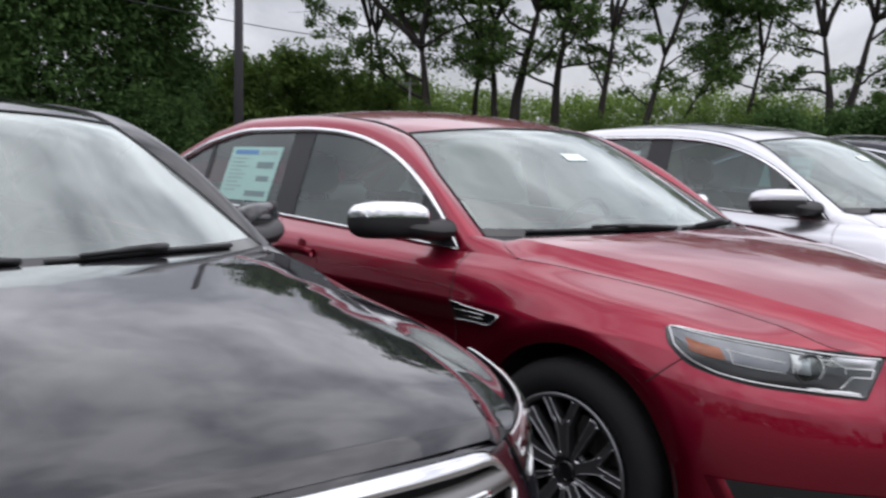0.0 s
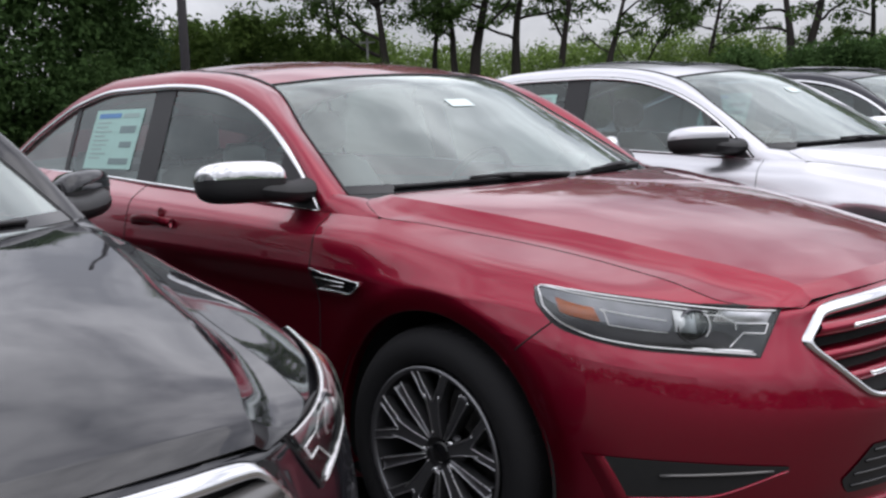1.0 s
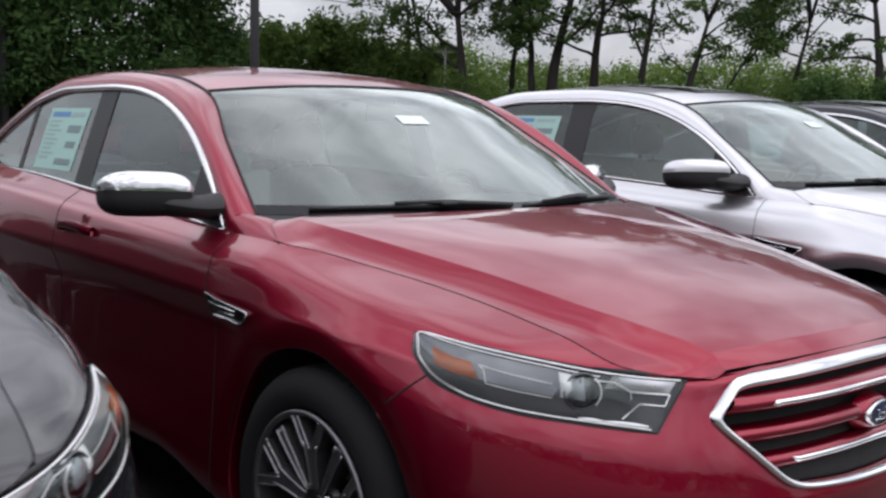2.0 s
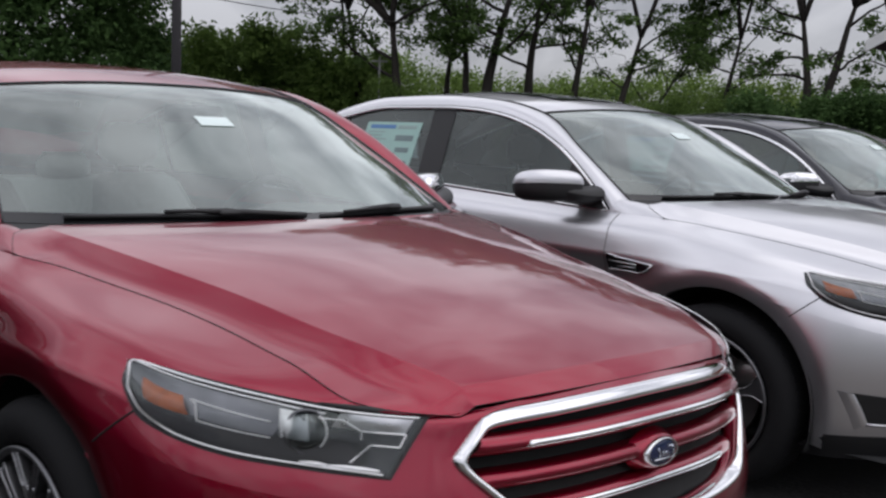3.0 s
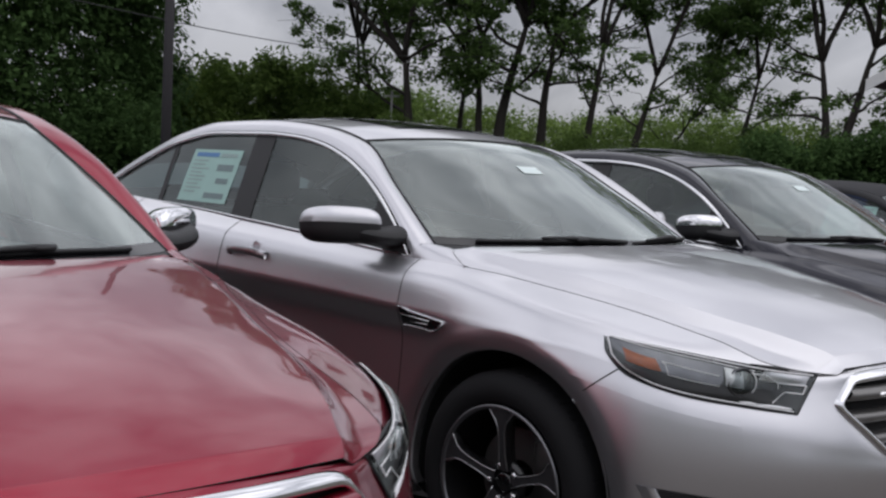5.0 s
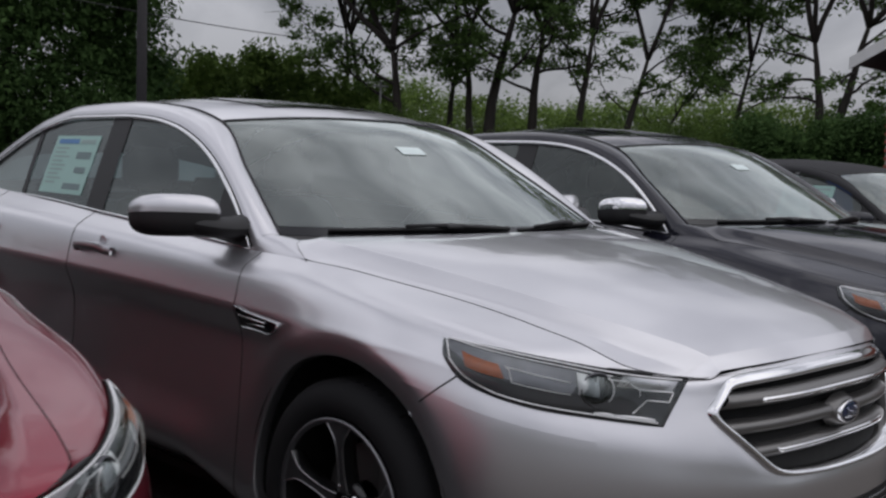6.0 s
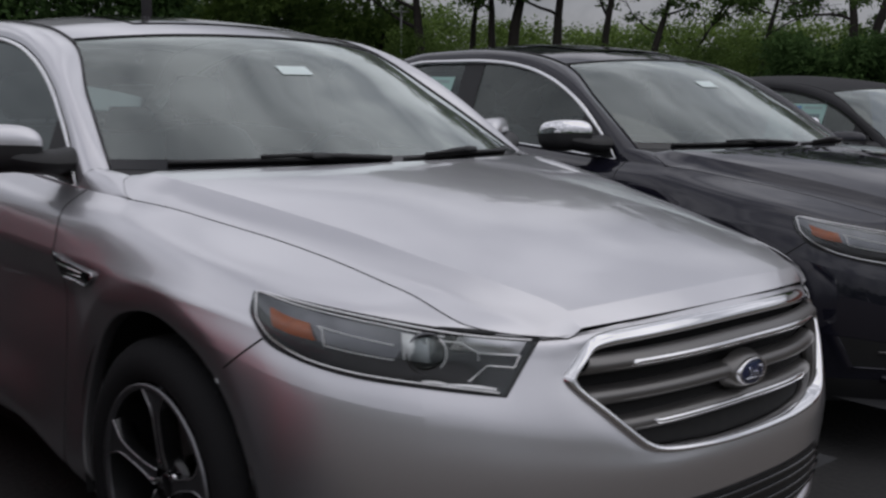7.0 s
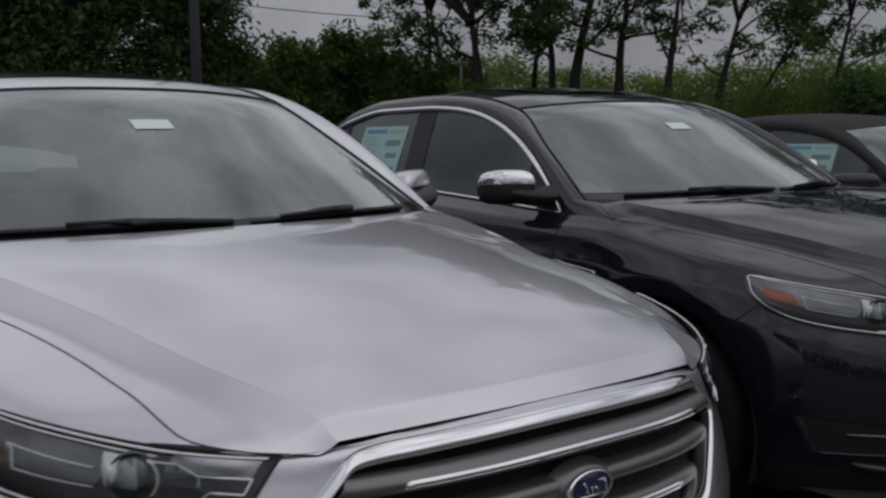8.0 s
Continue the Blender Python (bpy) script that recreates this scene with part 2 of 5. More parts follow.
def smooth_curve(xs, ys):
    """A monotone cubic through the points; xs rise."""
    xs, ys = np.asarray(xs, float), np.asarray(ys, float)
    h, d = np.diff(xs), np.diff(ys) / np.diff(xs)
    m = np.zeros_like(ys)
    m[0], m[-1] = d[0], d[-1]
    for i in range(1, len(xs) - 1):
        if d[i - 1] * d[i] > 0:
            w1, w2 = 2 * h[i] + h[i - 1], h[i] + 2 * h[i - 1]
            m[i] = (w1 + w2) / (w1 / d[i - 1] + w2 / d[i])

    def f(x):
        x = np.clip(np.asarray(x, float), xs[0], xs[-1])
        i = np.clip(np.searchsorted(xs, x) - 1, 0, len(xs) - 2)
        t = (x - xs[i]) / h[i]
        return ((2 * t**3 - 3 * t**2 + 1) * ys[i] + (t**3 - 2 * t**2 + t) * h[i] * m[i]
                + (-2 * t**3 + 3 * t**2) * ys[i + 1] + (t**3 - t**2) * h[i] * m[i + 1])
    return f


def line3(pts, n, params=None):
    """n points on a smooth curve through pts."""
    pts = np.asarray(pts, float)
    s = np.concatenate([[0], np.cumsum(np.linalg.norm(np.diff(pts, axis=0), axis=1))])
    s /= s[-1]
    q = np.linspace(0, 1, n) if params is None else params
    return np.stack([smooth_curve(s, pts[:, k])(q) for k in range(3)], 1)


def ease(t):
    t = np.clip(t, 0, 1)
    return t * t * (3 - 2 * t)


# ---------------------------------------------------------------- the sedan
# Car's own metres: x ahead, y to its left, z up; the front axle stands over the origin.
NOSE, NOSE_C, NOSE_P = 0.99, 0.66, 2.6
TAIL, TAIL_C, TAIL_P = -4.15, 0.50, 2.8
HUB_Z, WHEELBASE, ARCH_R = 0.358, 2.868, 0.412
half_width = smooth_curve([-4.2, -3.4, -2.868, -2.2, -1.2, -0.55, 0.0, 0.6], [0.945, 0.965, 0.970, 0.955, 0.955, 0.960, 0.972, 0.972])
top_w = smooth_curve([-4.2, -3.6, -3.0, -2.4, -1.585, -0.552, -0.28, -0.13, 0.04, 0.20, 0.378, 0.56, 0.723, 0.80, 0.862],
                     [0.60, 0.68, 0.75, 0.80, 0.838, 0.861, 0.847, 0.795, 0.750, 0.708, 0.676, 0.655, 0.637, 0.575, 0.47])
top_z = smooth_curve([-4.2, -3.6, -3.0, -2.4, -1.585, -0.552, -0.28, 0.0, 0.20, 0.378, 0.5, 0.59, 0.723, 0.862],
                     [1.03, 1.09, 1.135, 1.112, 1.072, 1.015, 1.003, 0.966, 0.935, 0.904, 0.880, 0.862, 0.822, 0.791])
crease_z = smooth_curve([-4.2, -2.9, -1.33, -0.5, 0.2, 0.9], [0.90, 0.885, 0.868, 0.848, 0.825, 0.80])


def shell_stations():
    """(kind, value) pairs from the nose's middle round the corner and along the side to the tail's middle."""
    nose = [("n", w) for w in np.linspace(0, 0.66, 27)]
    xs = list(np.arange(0.74, 0.3, -0.02)) + list(np.arange(0.3, -0.48, -0.0225)) + list(np.linspace(-0.49, -1.62, 24)) + list(np.linspace(-1.66, -2.36, 14))
    xs += list(np.arange(-2.40, -3.38, -0.0225)) + list(np.arange(-3.42, -3.95, -0.05))
    tail = [("t", w) for w in np.linspace(0.80, 0, 16)]
    return nose + [("s", x) for x in xs] + tail


def outline(kind, val, dn, dw):
    """Plan position (x, w) of one ring at a station, dn inward at the ends and dw inward at the sides."""
    if kind == "n":
        return NOSE - dn - NOSE_C * val**NOSE_P, val
    if kind == "t":
        return TAIL + dn + TAIL_C * val**TAIL_P, val
    x = val - dn * np.clip((val - 0.25) / 0.5, 0, 1) + dn * np.clip((-3.5 - val) / 0.4, 0, 1)
    wf = (max(NOSE - dn - x, 1e-4) / NOSE_C) ** (1 / NOSE_P)
    wt = (max(x - TAIL - dn, 1e-4) / TAIL_C) ** (1 / TAIL_P)
    w = half_width(x) - dw
    return x, (wf**-20 + w**-20 + wt**-20) ** -0.05


def top_ring(kind, val):
    if kind == "n":
        w = val / 0.66 * 0.47
        return 0.925 - 0.29 * w * w, w, 0.822 - 0.11 * w * w
    if kind == "t":
        w = val / 0.80 * 0.60
        return TAIL + 0.10 + 0.2 * w**2, w, 1.045
    k = np.clip((val - 0.3) / 0.457, 0, 1)
    x = val + k * (0.862 - 0.757)
    x = x + np.clip((-3.5 - val) / 0.45, 0, 1) * 0.02
    return x, float(top_w(x)), float(top_z(x))


def shell_point_rows():
    st = shell_stations()
    grid = []
    for kind, val in st:
        x0 = outline(kind, val, 0, 0)[0]
        b = ease((0.86 - x0) / 0.72) * ease((x0 + 4.12) / 0.25) if kind != "t" else 0.0
        tail = kind == "t" or x0 < -3.2
        zs = float(crease_z(x0))
        rear = 0.6 * (1 - float(ease((abs(x0 + WHEELBASE) - 0.40) / 0.22))) if kind == "s" else 0.0
        fore = float(ease((x0 + 0.46) / 0.34)) if kind == "s" else 0.0
        brow = fore * float(ease((x0 - 0.10) / 0.30))
        cheek = float(ease((val - 0.50) / 0.16)) if kind == "n" else brow
        mid = float(ease((-0.45 - x0) / 0.4) * ease((x0 + 2.45) / 0.3)) if kind == "s" else 0.0
        fold = float(np.interp(val, [0, 0.3, 0.66], [0.56, 0.56, 0.615])) if kind == "n" else 0.615
        rings = [(0.21, 0.19 + 0.03 * mid, 0.035, 0.075 + 0.09 * mid), (0.32, 0.30 + 0.065 * mid, -0.022, 0.012 - 0.014 * mid), (0.50, 0.53, -0.046, 0.026 - 0.018 * rear - 0.022 * fore), (fold, 0.735, -0.034 + 0.006 * cheek, 0.036 - 0.024 * rear - 0.034 * fore + 0.026 * brow), (0.745, zs, 0.022 + 0.014 * cheek, 0.020 * fore + 0.032 * brow)]
        pts = []
        for zn, zz, dn, dw in rings:
            if tail:
                zn, dn = zz, abs(dn) * 0.5
            x, w = outline(kind, val, dn, dw)
            pts.append((x, w, zn * (1 - b) + zz * b))
        tx, tw, tz = top_ring(kind, val)
        p4 = pts[-1]
        pts.append((p4[0] + 0.30 * (tx - p4[0]), p4[1] + 0.30 * (tw - p4[1]), p4[2] + 0.68 * (tz - p4[2])))
        pts.append((tx, tw, tz))
        pts = np.array(pts)
        lo = np.linspace(0, 4, 33)
        hi = np.linspace(4, 6, 15)[1:]
        low = np.stack([smooth_curve(np.arange(5), pts[:5, k])(lo) for k in range(3)], 1)
        up = np.stack([smooth_curve(np.arange(4, 7), pts[4:, k])(hi) for k in range(3)], 1)
        grid.append(np.vstack([low, up]))
    return st, np.array(grid)


STATIONS, SHELL = shell_point_rows()   # (station, row, xwz)
SIDE_X = np.array([v if k == "s" else (9 if k == "n" else -9) for k, v in STATIONS])
for hx in (0.0, -WHEELBASE):           # the rolled-in edge of the wheel openings
    r = np.hypot(SHELL[:, :, 0] - hx, SHELL[:, :, 2] - HUB_Z)
    SHELL[:, :, 1] -= np.where(SHELL[:, :, 1] > 0.6, 0.022 * np.clip(1 - (r - ARCH_R) / 0.055, 0, 1), 0)


def shell_mesh(i0, i1, j0=0, j1=None):
    """The shell's right side between two stations, with the wheel openings cut clean."""
    P = SHELL[i0:i1 + 1, j0:j1].copy()
    nu, nv = P.shape[:2]
    keep = np.ones((nu - 1, nv - 1), bool)
    for hx in (0.0, -WHEELBASE):
        r = np.hypot(P[:, :, 0] - hx, P[:, :, 2] - HUB_Z)
        inside = (r < ARCH_R) & (P[:, :, 1] > 0.5)
        keep &= ~(inside[:-1, :-1] & inside[1:, :-1] & inside[:-1, 1:] & inside[1:, 1:])
        k = np.where(inside, ARCH_R / np.maximum(r, 1e-6), 1)
        P[:, :, 0] = hx + (P[:, :, 0] - hx) * k
        P[:, :, 2] = HUB_Z + (P[:, :, 2] - HUB_Z) * k
    m = Mesh()
    idx = {}
    for i in range(nu - 1):
        for j in range(nv - 1):
            if keep[i, j]:
                f = []
                for a, b in ((i, j), (i, j + 1), (i + 1, j + 1), (i + 1, j)):
                    if (a, b) not in idx:
                        idx[(a, b)] = len(m.v)
                        m.v.append((P[a, b, 0], -P[a, b, 1], P[a, b, 2]))
                    f.append(idx[(a, b)])
                m.f.append(tuple(f))
    return m


def station_at(x):
    return int(np.argmin(np.abs(SIDE_X - x)))


_all = Mesh().grid(np.stack([SHELL[:, :, 0], -SHELL[:, :, 1], SHELL[:, :, 2]], -1))
_skin = BVHTree.FromPolygons(_all.v, _all.f)


def on_shell(origin, way, lift=0.0):
    """Where a ray from outside meets the right side of the body, raised by lift."""
    hit, nrm, _, _ = _skin.ray_cast(Vector(origin), Vector(way).normalized())
    if hit is None:
        hit, nrm, _, _ = _skin.find_nearest(Vector(origin) + Vector(way).normalized() * 1.5)
    if nrm.dot(Vector(way)) > 0:
        nrm = -nrm
    return np.array(hit + nrm * lift)


def on_side(x, z, lift=0.0):
    return on_shell((x, -3, z), (0, 1, 0), lift)


def on_front(y, z, lift=0.0):
    p = on_shell((3, -abs(y) - 1e-4, z), (-1, 0, 0), lift)
    return np.array((p[0], p[1] if y <= 0 else -p[1], p[2]))


# -- the hood
HOOD_CREASE = smooth_curve([0, 0.12, 0.33, 0.5, 0.68, 0.85, 0.955, 1.0], [0.745, 0.722, 0.668, 0.612, 0.566, 0.505, 0.450, 0.440])
HOOD_CROWN = smooth_curve([0, 0.3, 0.5, 0.7, 0.85, 1.0], [0.012, 0.024, 0.032, 0.032, 0.022, 0.012])
LIP = 0.966


def hood_rows():
    """Flat crowned top inside a sharp crease, a steep face that hollows out to a shelf at the fender gap, and a short nose lip."""
    rows = []
    for s in list(np.linspace(0, LIP - 0.006, 52)) + [LIP - 0.002, LIP, LIP + 0.002, LIP + 0.008, LIP + 0.016, LIP + 0.025, 1.0]:
        if s < 0.12:      # the rear corner curls in along the glass
            a = s / 0.12
            ex, ew, ez = -0.405 + 0.125 * a, 0.775 + 0.074 * a**0.5, 1.052 - 0.047 * a
        else:
            ex = -0.28 + (0.862 + 0.28) * (s - 0.12) / 0.88
            ew, ez = float(top_w(ex)) - 0.003, float(top_z(ex)) + 0.001
        rear, front = -0.17, 0.925
        cx = rear + (front - rear) * s
        v = min(s, LIP)
        cz = 1.075 - 0.10 * v - 0.105 * v**2.4 - 0.025 * (v / LIP) ** 7
        down = max(0.0, s - LIP) / (1 - LIP)
        cz -= (cz - 0.822) * (0.85 * down + 0.15 * down * down)
        wc = min(float(HOOD_CREASE(s)), ew * 0.93)
        kc, dk = wc / ew, min(0.074, 0.75 * (ew - wc)) / ew
        zc = cz - float(HOOD_CROWN(s))
        steep = (0.66 * math.sin(math.pi * min(1, 0.10 + 0.84 * s)) ** 0.5 + 0.12)
        e = 0.0025 / ew
        qs = np.concatenate([(kc - e) * np.linspace(0, 1, 20), [kc, kc + e], kc + e + (dk - e) * np.linspace(0, 1, 9)[1:], kc + dk + (1 - kc - dk) * np.linspace(0, 1, 7)[1:]])
        half = []
        for q in qs:
            x = ex + (cx - ex) * (1 - q**2.2)
            if q <= kc:
                z = zc + (cz - zc) * (1 - (q / kc) ** 2.4)
            else:
                lin = (q - kc) / (1 - kc)
                z = zc + (ez - zc) * ((1 - steep) * lin + steep * (1 - (1 - min(1, (q - kc) / dk)) ** 1.6))
            half.append((x, q * ew, z))
        rows.append([(x, -w, z) for x, w, z in half[:0:-1]] + half)
    return rows


# -- glass house: one line divides windshield, roof and rear window from the pillars
EDGE = line3([(-0.488, -0.792, 1.062), (-0.80, -0.705, 1.255), (-1.107, -0.611, 1.425), (-1.35, -0.600, 1.478), (-1.75, -0.595, 1.503),
              (-2.2, -0.575, 1.488), (-2.5, -0.545, 1.440), (-2.85, -0.60, 1.27), (-3.16, -0.66, 1.135)], 121)
_kh = int(np.argmin(np.linalg.norm(EDGE - np.array((-1.107, -0.611, 1.425)), axis=1)))
_kr = int(np.argmin(np.linalg.norm(EDGE - np.array((-2.5, -0.545, 1.440)), axis=1)))


def side_w(x, z):
    """Half width of the side glass at x and height z."""
    wb = np.interp(-x, [0.5, 1.585, 2.4, 3.0, 3.3], [0.863, 0.836, 0.79, 0.72, 0.68])
    zb = np.interp(-x, [0.5, 1.585, 2.4, 3.0], [1.018, 1.078, 1.115, 1.15])
    return wb - 0.33 * (z - zb) - 0.05 * (z - zb) ** 2


DLO_TOP = line3([(-0.545, 0, 1.018), (-0.613, 0, 1.081), (-0.743, 0, 1.183), (-0.91, 0, 1.288), (-1.075, 0, 1.360), (-1.25, 0, 1.408), (-1.43, 0, 1.433),
                 (-1.65, 0, 1.443), (-2.05, 0, 1.441), (-2.374, 0, 1.394), (-2.62, 0, 1.322), (-2.84, 0, 1.243), (-3.02, 0, 1.165)], 121)
DLO_TOP[:, 1] = [-side_w(x, z) for x, _, z in DLO_TOP]
DLO_LOW = line3([(-0.545, 0, 1.018), (-1.0, 0, 1.046), (-1.6, 0, 1.080), (-2.2, 0, 1.107), (-2.7, 0, 1.118), (-2.95, 0, 1.130), (-3.02, 0, 1.165)], 121)
DLO_LOW[:, 1] = [-side_w(x, z) for x, _, z in DLO_LOW]


def rail_rows():
    """The painted pillars and roof rail between the side glass and the dividing line."""
    n = np.diff(DLO_TOP, axis=0, append=2 * DLO_TOP[-1:] - DLO_TOP[-2:-1])
    rows = []
    for i, (p, e) in enumerate(zip(DLO_TOP, EDGE)):
        t = n[i] / np.linalg.norm(n[i])
        o = np.array((t[2], 0, -t[0]))
        o = o if o[2] > 0 or o[0] > 0 else -o
        a = p + o * 0.012
        b = p + o * 0.035
        b[1] = -side_w(b[0], b[2]) - 0.004
        row = [a, (a + b) / 2, b]
        for g in np.linspace(0, 1, 7)[1:]:
            q = b + (e - b) * g
            bul = math.sin(math.pi * min(g, 1)) * 0.016
            q = q + np.array((0, -0.6 * bul, 0.8 * bul))
            row.append(q)
        rows.append(row)
    return np.array(rows)


def across(k0, k1, n, bx, bz, lift=0.0):
    """A sheet from the dividing line to its mirror image, bowed by bx and bz in the middle."""
    rows = []
    ks = np.linspace(0, 1, k1 - k0 + 1)
    for s, e in zip(ks, EDGE[k0:k1 + 1]):
        row = []
        for t in np.linspace(-1, 1, n):
            c = 1 - abs(t) ** 2.3
            row.append((e[0] + bx(s) * c, -e[1] * t, e[2] + bz(s) * c + lift))
        rows.append(row)
    return np.array(rows)


def wheel(car, centre, right, style):
    """Tyre, rim, spokes, nuts, brake disc. y runs outward."""
    s = -1 if right else 1
    w = new("wheel")
    w.parent, w.location = car, centre
    if not right:
        w.rotation_euler = (0, 0, math.pi)
    R, r = 0.357, 0.250
    prof = [(r - 0.012, 0.10), (r, 0.012), (r + 0.012, -0.006), (r + 0.045, -0.016), (r + 0.075, -0.012), (R - 0.012, 0.006), (R - 0.002, 0.022), (R, 0.05),
            (R, 0.19), (R - 0.012, 0.215), (r, 0.21), (r - 0.012, 0.12)]
    Mesh().lathe([(a, b - 0.03) for a, b in prof], (0, 0, 0), 72).out("tyre", M_RUBBER, w)
    bars = Mesh()
    for k in range(72):
        a0, a1 = math.tau * k / 72, math.tau * (k + 0.55) / 72
        ps = []
        for a in (a0, a1):
            for y in (0.0, 0.165):
                ps.append(((R + 0.0015) * math.cos(a), y, (R + 0.0015) * math.sin(a)))
                ps.append(((R - 0.006) * math.cos(a), y, (R - 0.006) * math.sin(a)))
        bars.add(ps, [(0, 2, 6, 4), (0, 4, 5, 1), (2, 3, 7, 6), (0, 1, 3, 2), (4, 6, 7, 5)])
    bars.out("tread", M_RUBBER, w, smooth=False)
    dark = M_RIMGREY if style == "multi" else M_RIMBLACK
    rim = [(r + 0.004, -0.036), (r + 0.003, -0.043), (r - 0.006, -0.044), (r - 0.012, -0.034), (r - 0.016, -0.01), (r - 0.03, 0.06), (r - 0.03, 0.15)]
    Mesh().lathe(rim[:4], (0, 0, 0), 72).out("rim_lip", M_SPOKE, w)
    Mesh().lathe(rim[3:], (0, 0, 0), 72).out("rim_barrel", dark, w)
    def arm(a, sh, mat, lip=(0, 1), dip=0.0):
        """One arm of the wheel along sh = (radius, offset, half width), turned to angle a, with polished edges."""
        ca, sa = math.cos(a), math.sin(a)

        def at(rad, side, y):
            return (rad * ca - side * sa, y, rad * sa + side * ca)
        rows_f, rows_b, edges = [], [], []
        for rad, off, hw in (tuple(q) for q in line3(sh, 13)):
            y = -0.036 + 0.030 * (1 - rad / 0.24) ** 1.3
            rows_f.append([at(rad, off - hw * 0.75, y), at(rad, off - hw * 0.3, y + dip), at(rad, off + hw * 0.3, y + dip), at(rad, off + hw * 0.75, y)])
            rows_b.append([at(rad, off - hw * 0.78, y + 0.001), at(rad, off - hw, y + 0.016), at(rad, off - hw * 0.7, y + 0.05), at(rad, off + hw * 0.7, y + 0.05),
                           at(rad, off + hw, y + 0.016), at(rad, off + hw * 0.78, y + 0.001)])
            edges.append((at(rad, off - hw * 0.78, y - 0.001), at(rad, off + hw * 0.78, y - 0.001)))
        sp = Mesh().grid(rows_b).out("spoke", dark, w)
        Mesh().grid(rows_f).out("spoke_face", mat, sp)
        for k in lip:
            Mesh().tube([e[k] for e in edges], 0.0021, 5).out("bright_edge", M_BRIGHT, sp)

    for k in range(5):
        a = math.tau * (k + 0.25) / 5
        if style == "multi":      # a forked arm, then a hollowed rib
            arm(a, [(0.045, 0, 0.020), (0.09, 0, 0.022), (0.13, 0, 0.027), (0.170, 0, 0.036)], M_SPOKE, (0, 1))
            for t in (-1, 1):
                arm(a, [(0.152, t * 0.014, 0.016), (0.172, t * 0.026, 0.017), (0.205, t * 0.044, 0.016), (0.243, t * 0.066, 0.020)], M_SPOKE, (0, 1))
            arm(a + math.tau / 10, [(0.050, 0, 0.006), (0.11, 0, 0.013), (0.18, 0, 0.017), (0.242, 0, 0.022)], M_SPOKE, (0, 1), 0.006)
        else:
            arm(a, [(0.04, 0, 0.026), (0.10, 0, 0.016), (0.16, 0, 0.017), (0.195, 0, 0.026), (0.218, 0, 0.048), (0.240, 0, 0.070)], M_RIMGREY)
    Mesh().lathe([(0.075, 0.02), (0.068, 0.004), (0.050, -0.002), (0.035, 0.0)], (0, 0, 0), 32).out("hub_plate", dark, w)
    Mesh().lathe([(0.034, 0.002), (0.032, -0.006), (0.024, -0.009), (0.0005, -0.010)], (0, 0, 0), 28).out("centre_cap", M_GLOSSBLACK, w)
    for k in range(5):
        a = math.tau * (k + 0.5) / 5
        c = (0.057 * math.cos(a), 0, 0.057 * math.sin(a))
        Mesh().lathe([(0.0115, 0.006), (0.0115, -0.010), (0.008, -0.016), (0.0004, -0.017)], c, 6).out("lug_nut", M_CHROME, w)
    Mesh().lathe([(0.165, 0.075), (0.165, 0.095), (0.06, 0.095)], (0, 0, 0), 40).lathe([(0.165, 0.075), (0.06, 0.075)], (0, 0, 0), 40).out("brake_disc", M_SLATGREY, w)
    Mesh().box((0.06, 0.045, 0.02), (0.185, 0.12, 0.155), 0.02).out("brake_caliper", M_SLATGREY, w)
    return w


def patch(rows_top, rows_low, n, way, lift, inset=0.0):
    """A sheet laid on the body between an upper and a lower line, seen along way."""
    out = []
    for a, b in zip(rows_top, rows_low):
        out.append([on_shell(a + (b - a) * q - np.array(way) * 1.2, way, lift) for q in np.linspace(inset, 1 - inset, n)])
    return np.array(out)


LAMP_WAY = (-0.72, 0.69, -0.05)
LAMP_TOP = line3([(0.343, -0.883, 0.862), (0.50, -0.785, 0.841), (0.67, -0.655, 0.817), (0.823, -0.507, 0.794)], 41)
LAMP_LOW = line3([(0.343, -0.883, 0.858), (0.372, -0.91, 0.815), (0.42, -0.91, 0.774), (0.48, -0.885, 0.745), (0.576, -0.825, 0.718), (0.70, -0.715, 0.697), (0.826, -0.605, 0.682)], 41)


def lamp_skin():
    """The body under the headlight as one smooth surface in s (outer corner to grille) and q (upper to lower edge)."""
    sq, pts = [], []
    for s in np.linspace(0.03, 0.97, 16):
        for q in np.linspace(0.12, 0.95, 9):
            k = min(int(s * 40), 39)
            a = LAMP_TOP[k] + (LAMP_TOP[k + 1] - LAMP_TOP[k]) * (s * 40 - k)
            b = LAMP_LOW[k] + (LAMP_LOW[k + 1] - LAMP_LOW[k]) * (s * 40 - k)
            p = a + (b - a) * q
            h = on_shell(p - np.array(LAMP_WAY) * 1.2, LAMP_WAY)
            sq.append((s, q))
            pts.append((h - p) @ np.array(LAMP_WAY))
    sq = np.array(sq)
    basis = np.stack([sq[:, 0] ** i * sq[:, 1] ** j for i in range(4) for j in range(3)], 1)
    return np.linalg.lstsq(basis, np.array(pts), rcond=None)[0]


LAMP_DEPTH = lamp_skin()


def lamp_point(s, q):
    k = min(max(int(s * 40), 0), 39)
    a = LAMP_TOP[k] + (LAMP_TOP[k + 1] - LAMP_TOP[k]) * (s * 40 - k)
    b = LAMP_LOW[k] + (LAMP_LOW[k + 1] - LAMP_LOW[k]) * (s * 40 - k)
    deep = sum(c * s**i * q**j for c, (i, j) in zip(LAMP_DEPTH, [(i, j) for i in range(4) for j in range(3)]))
    return a + (b - a) * q + np.array(LAMP_WAY) * deep


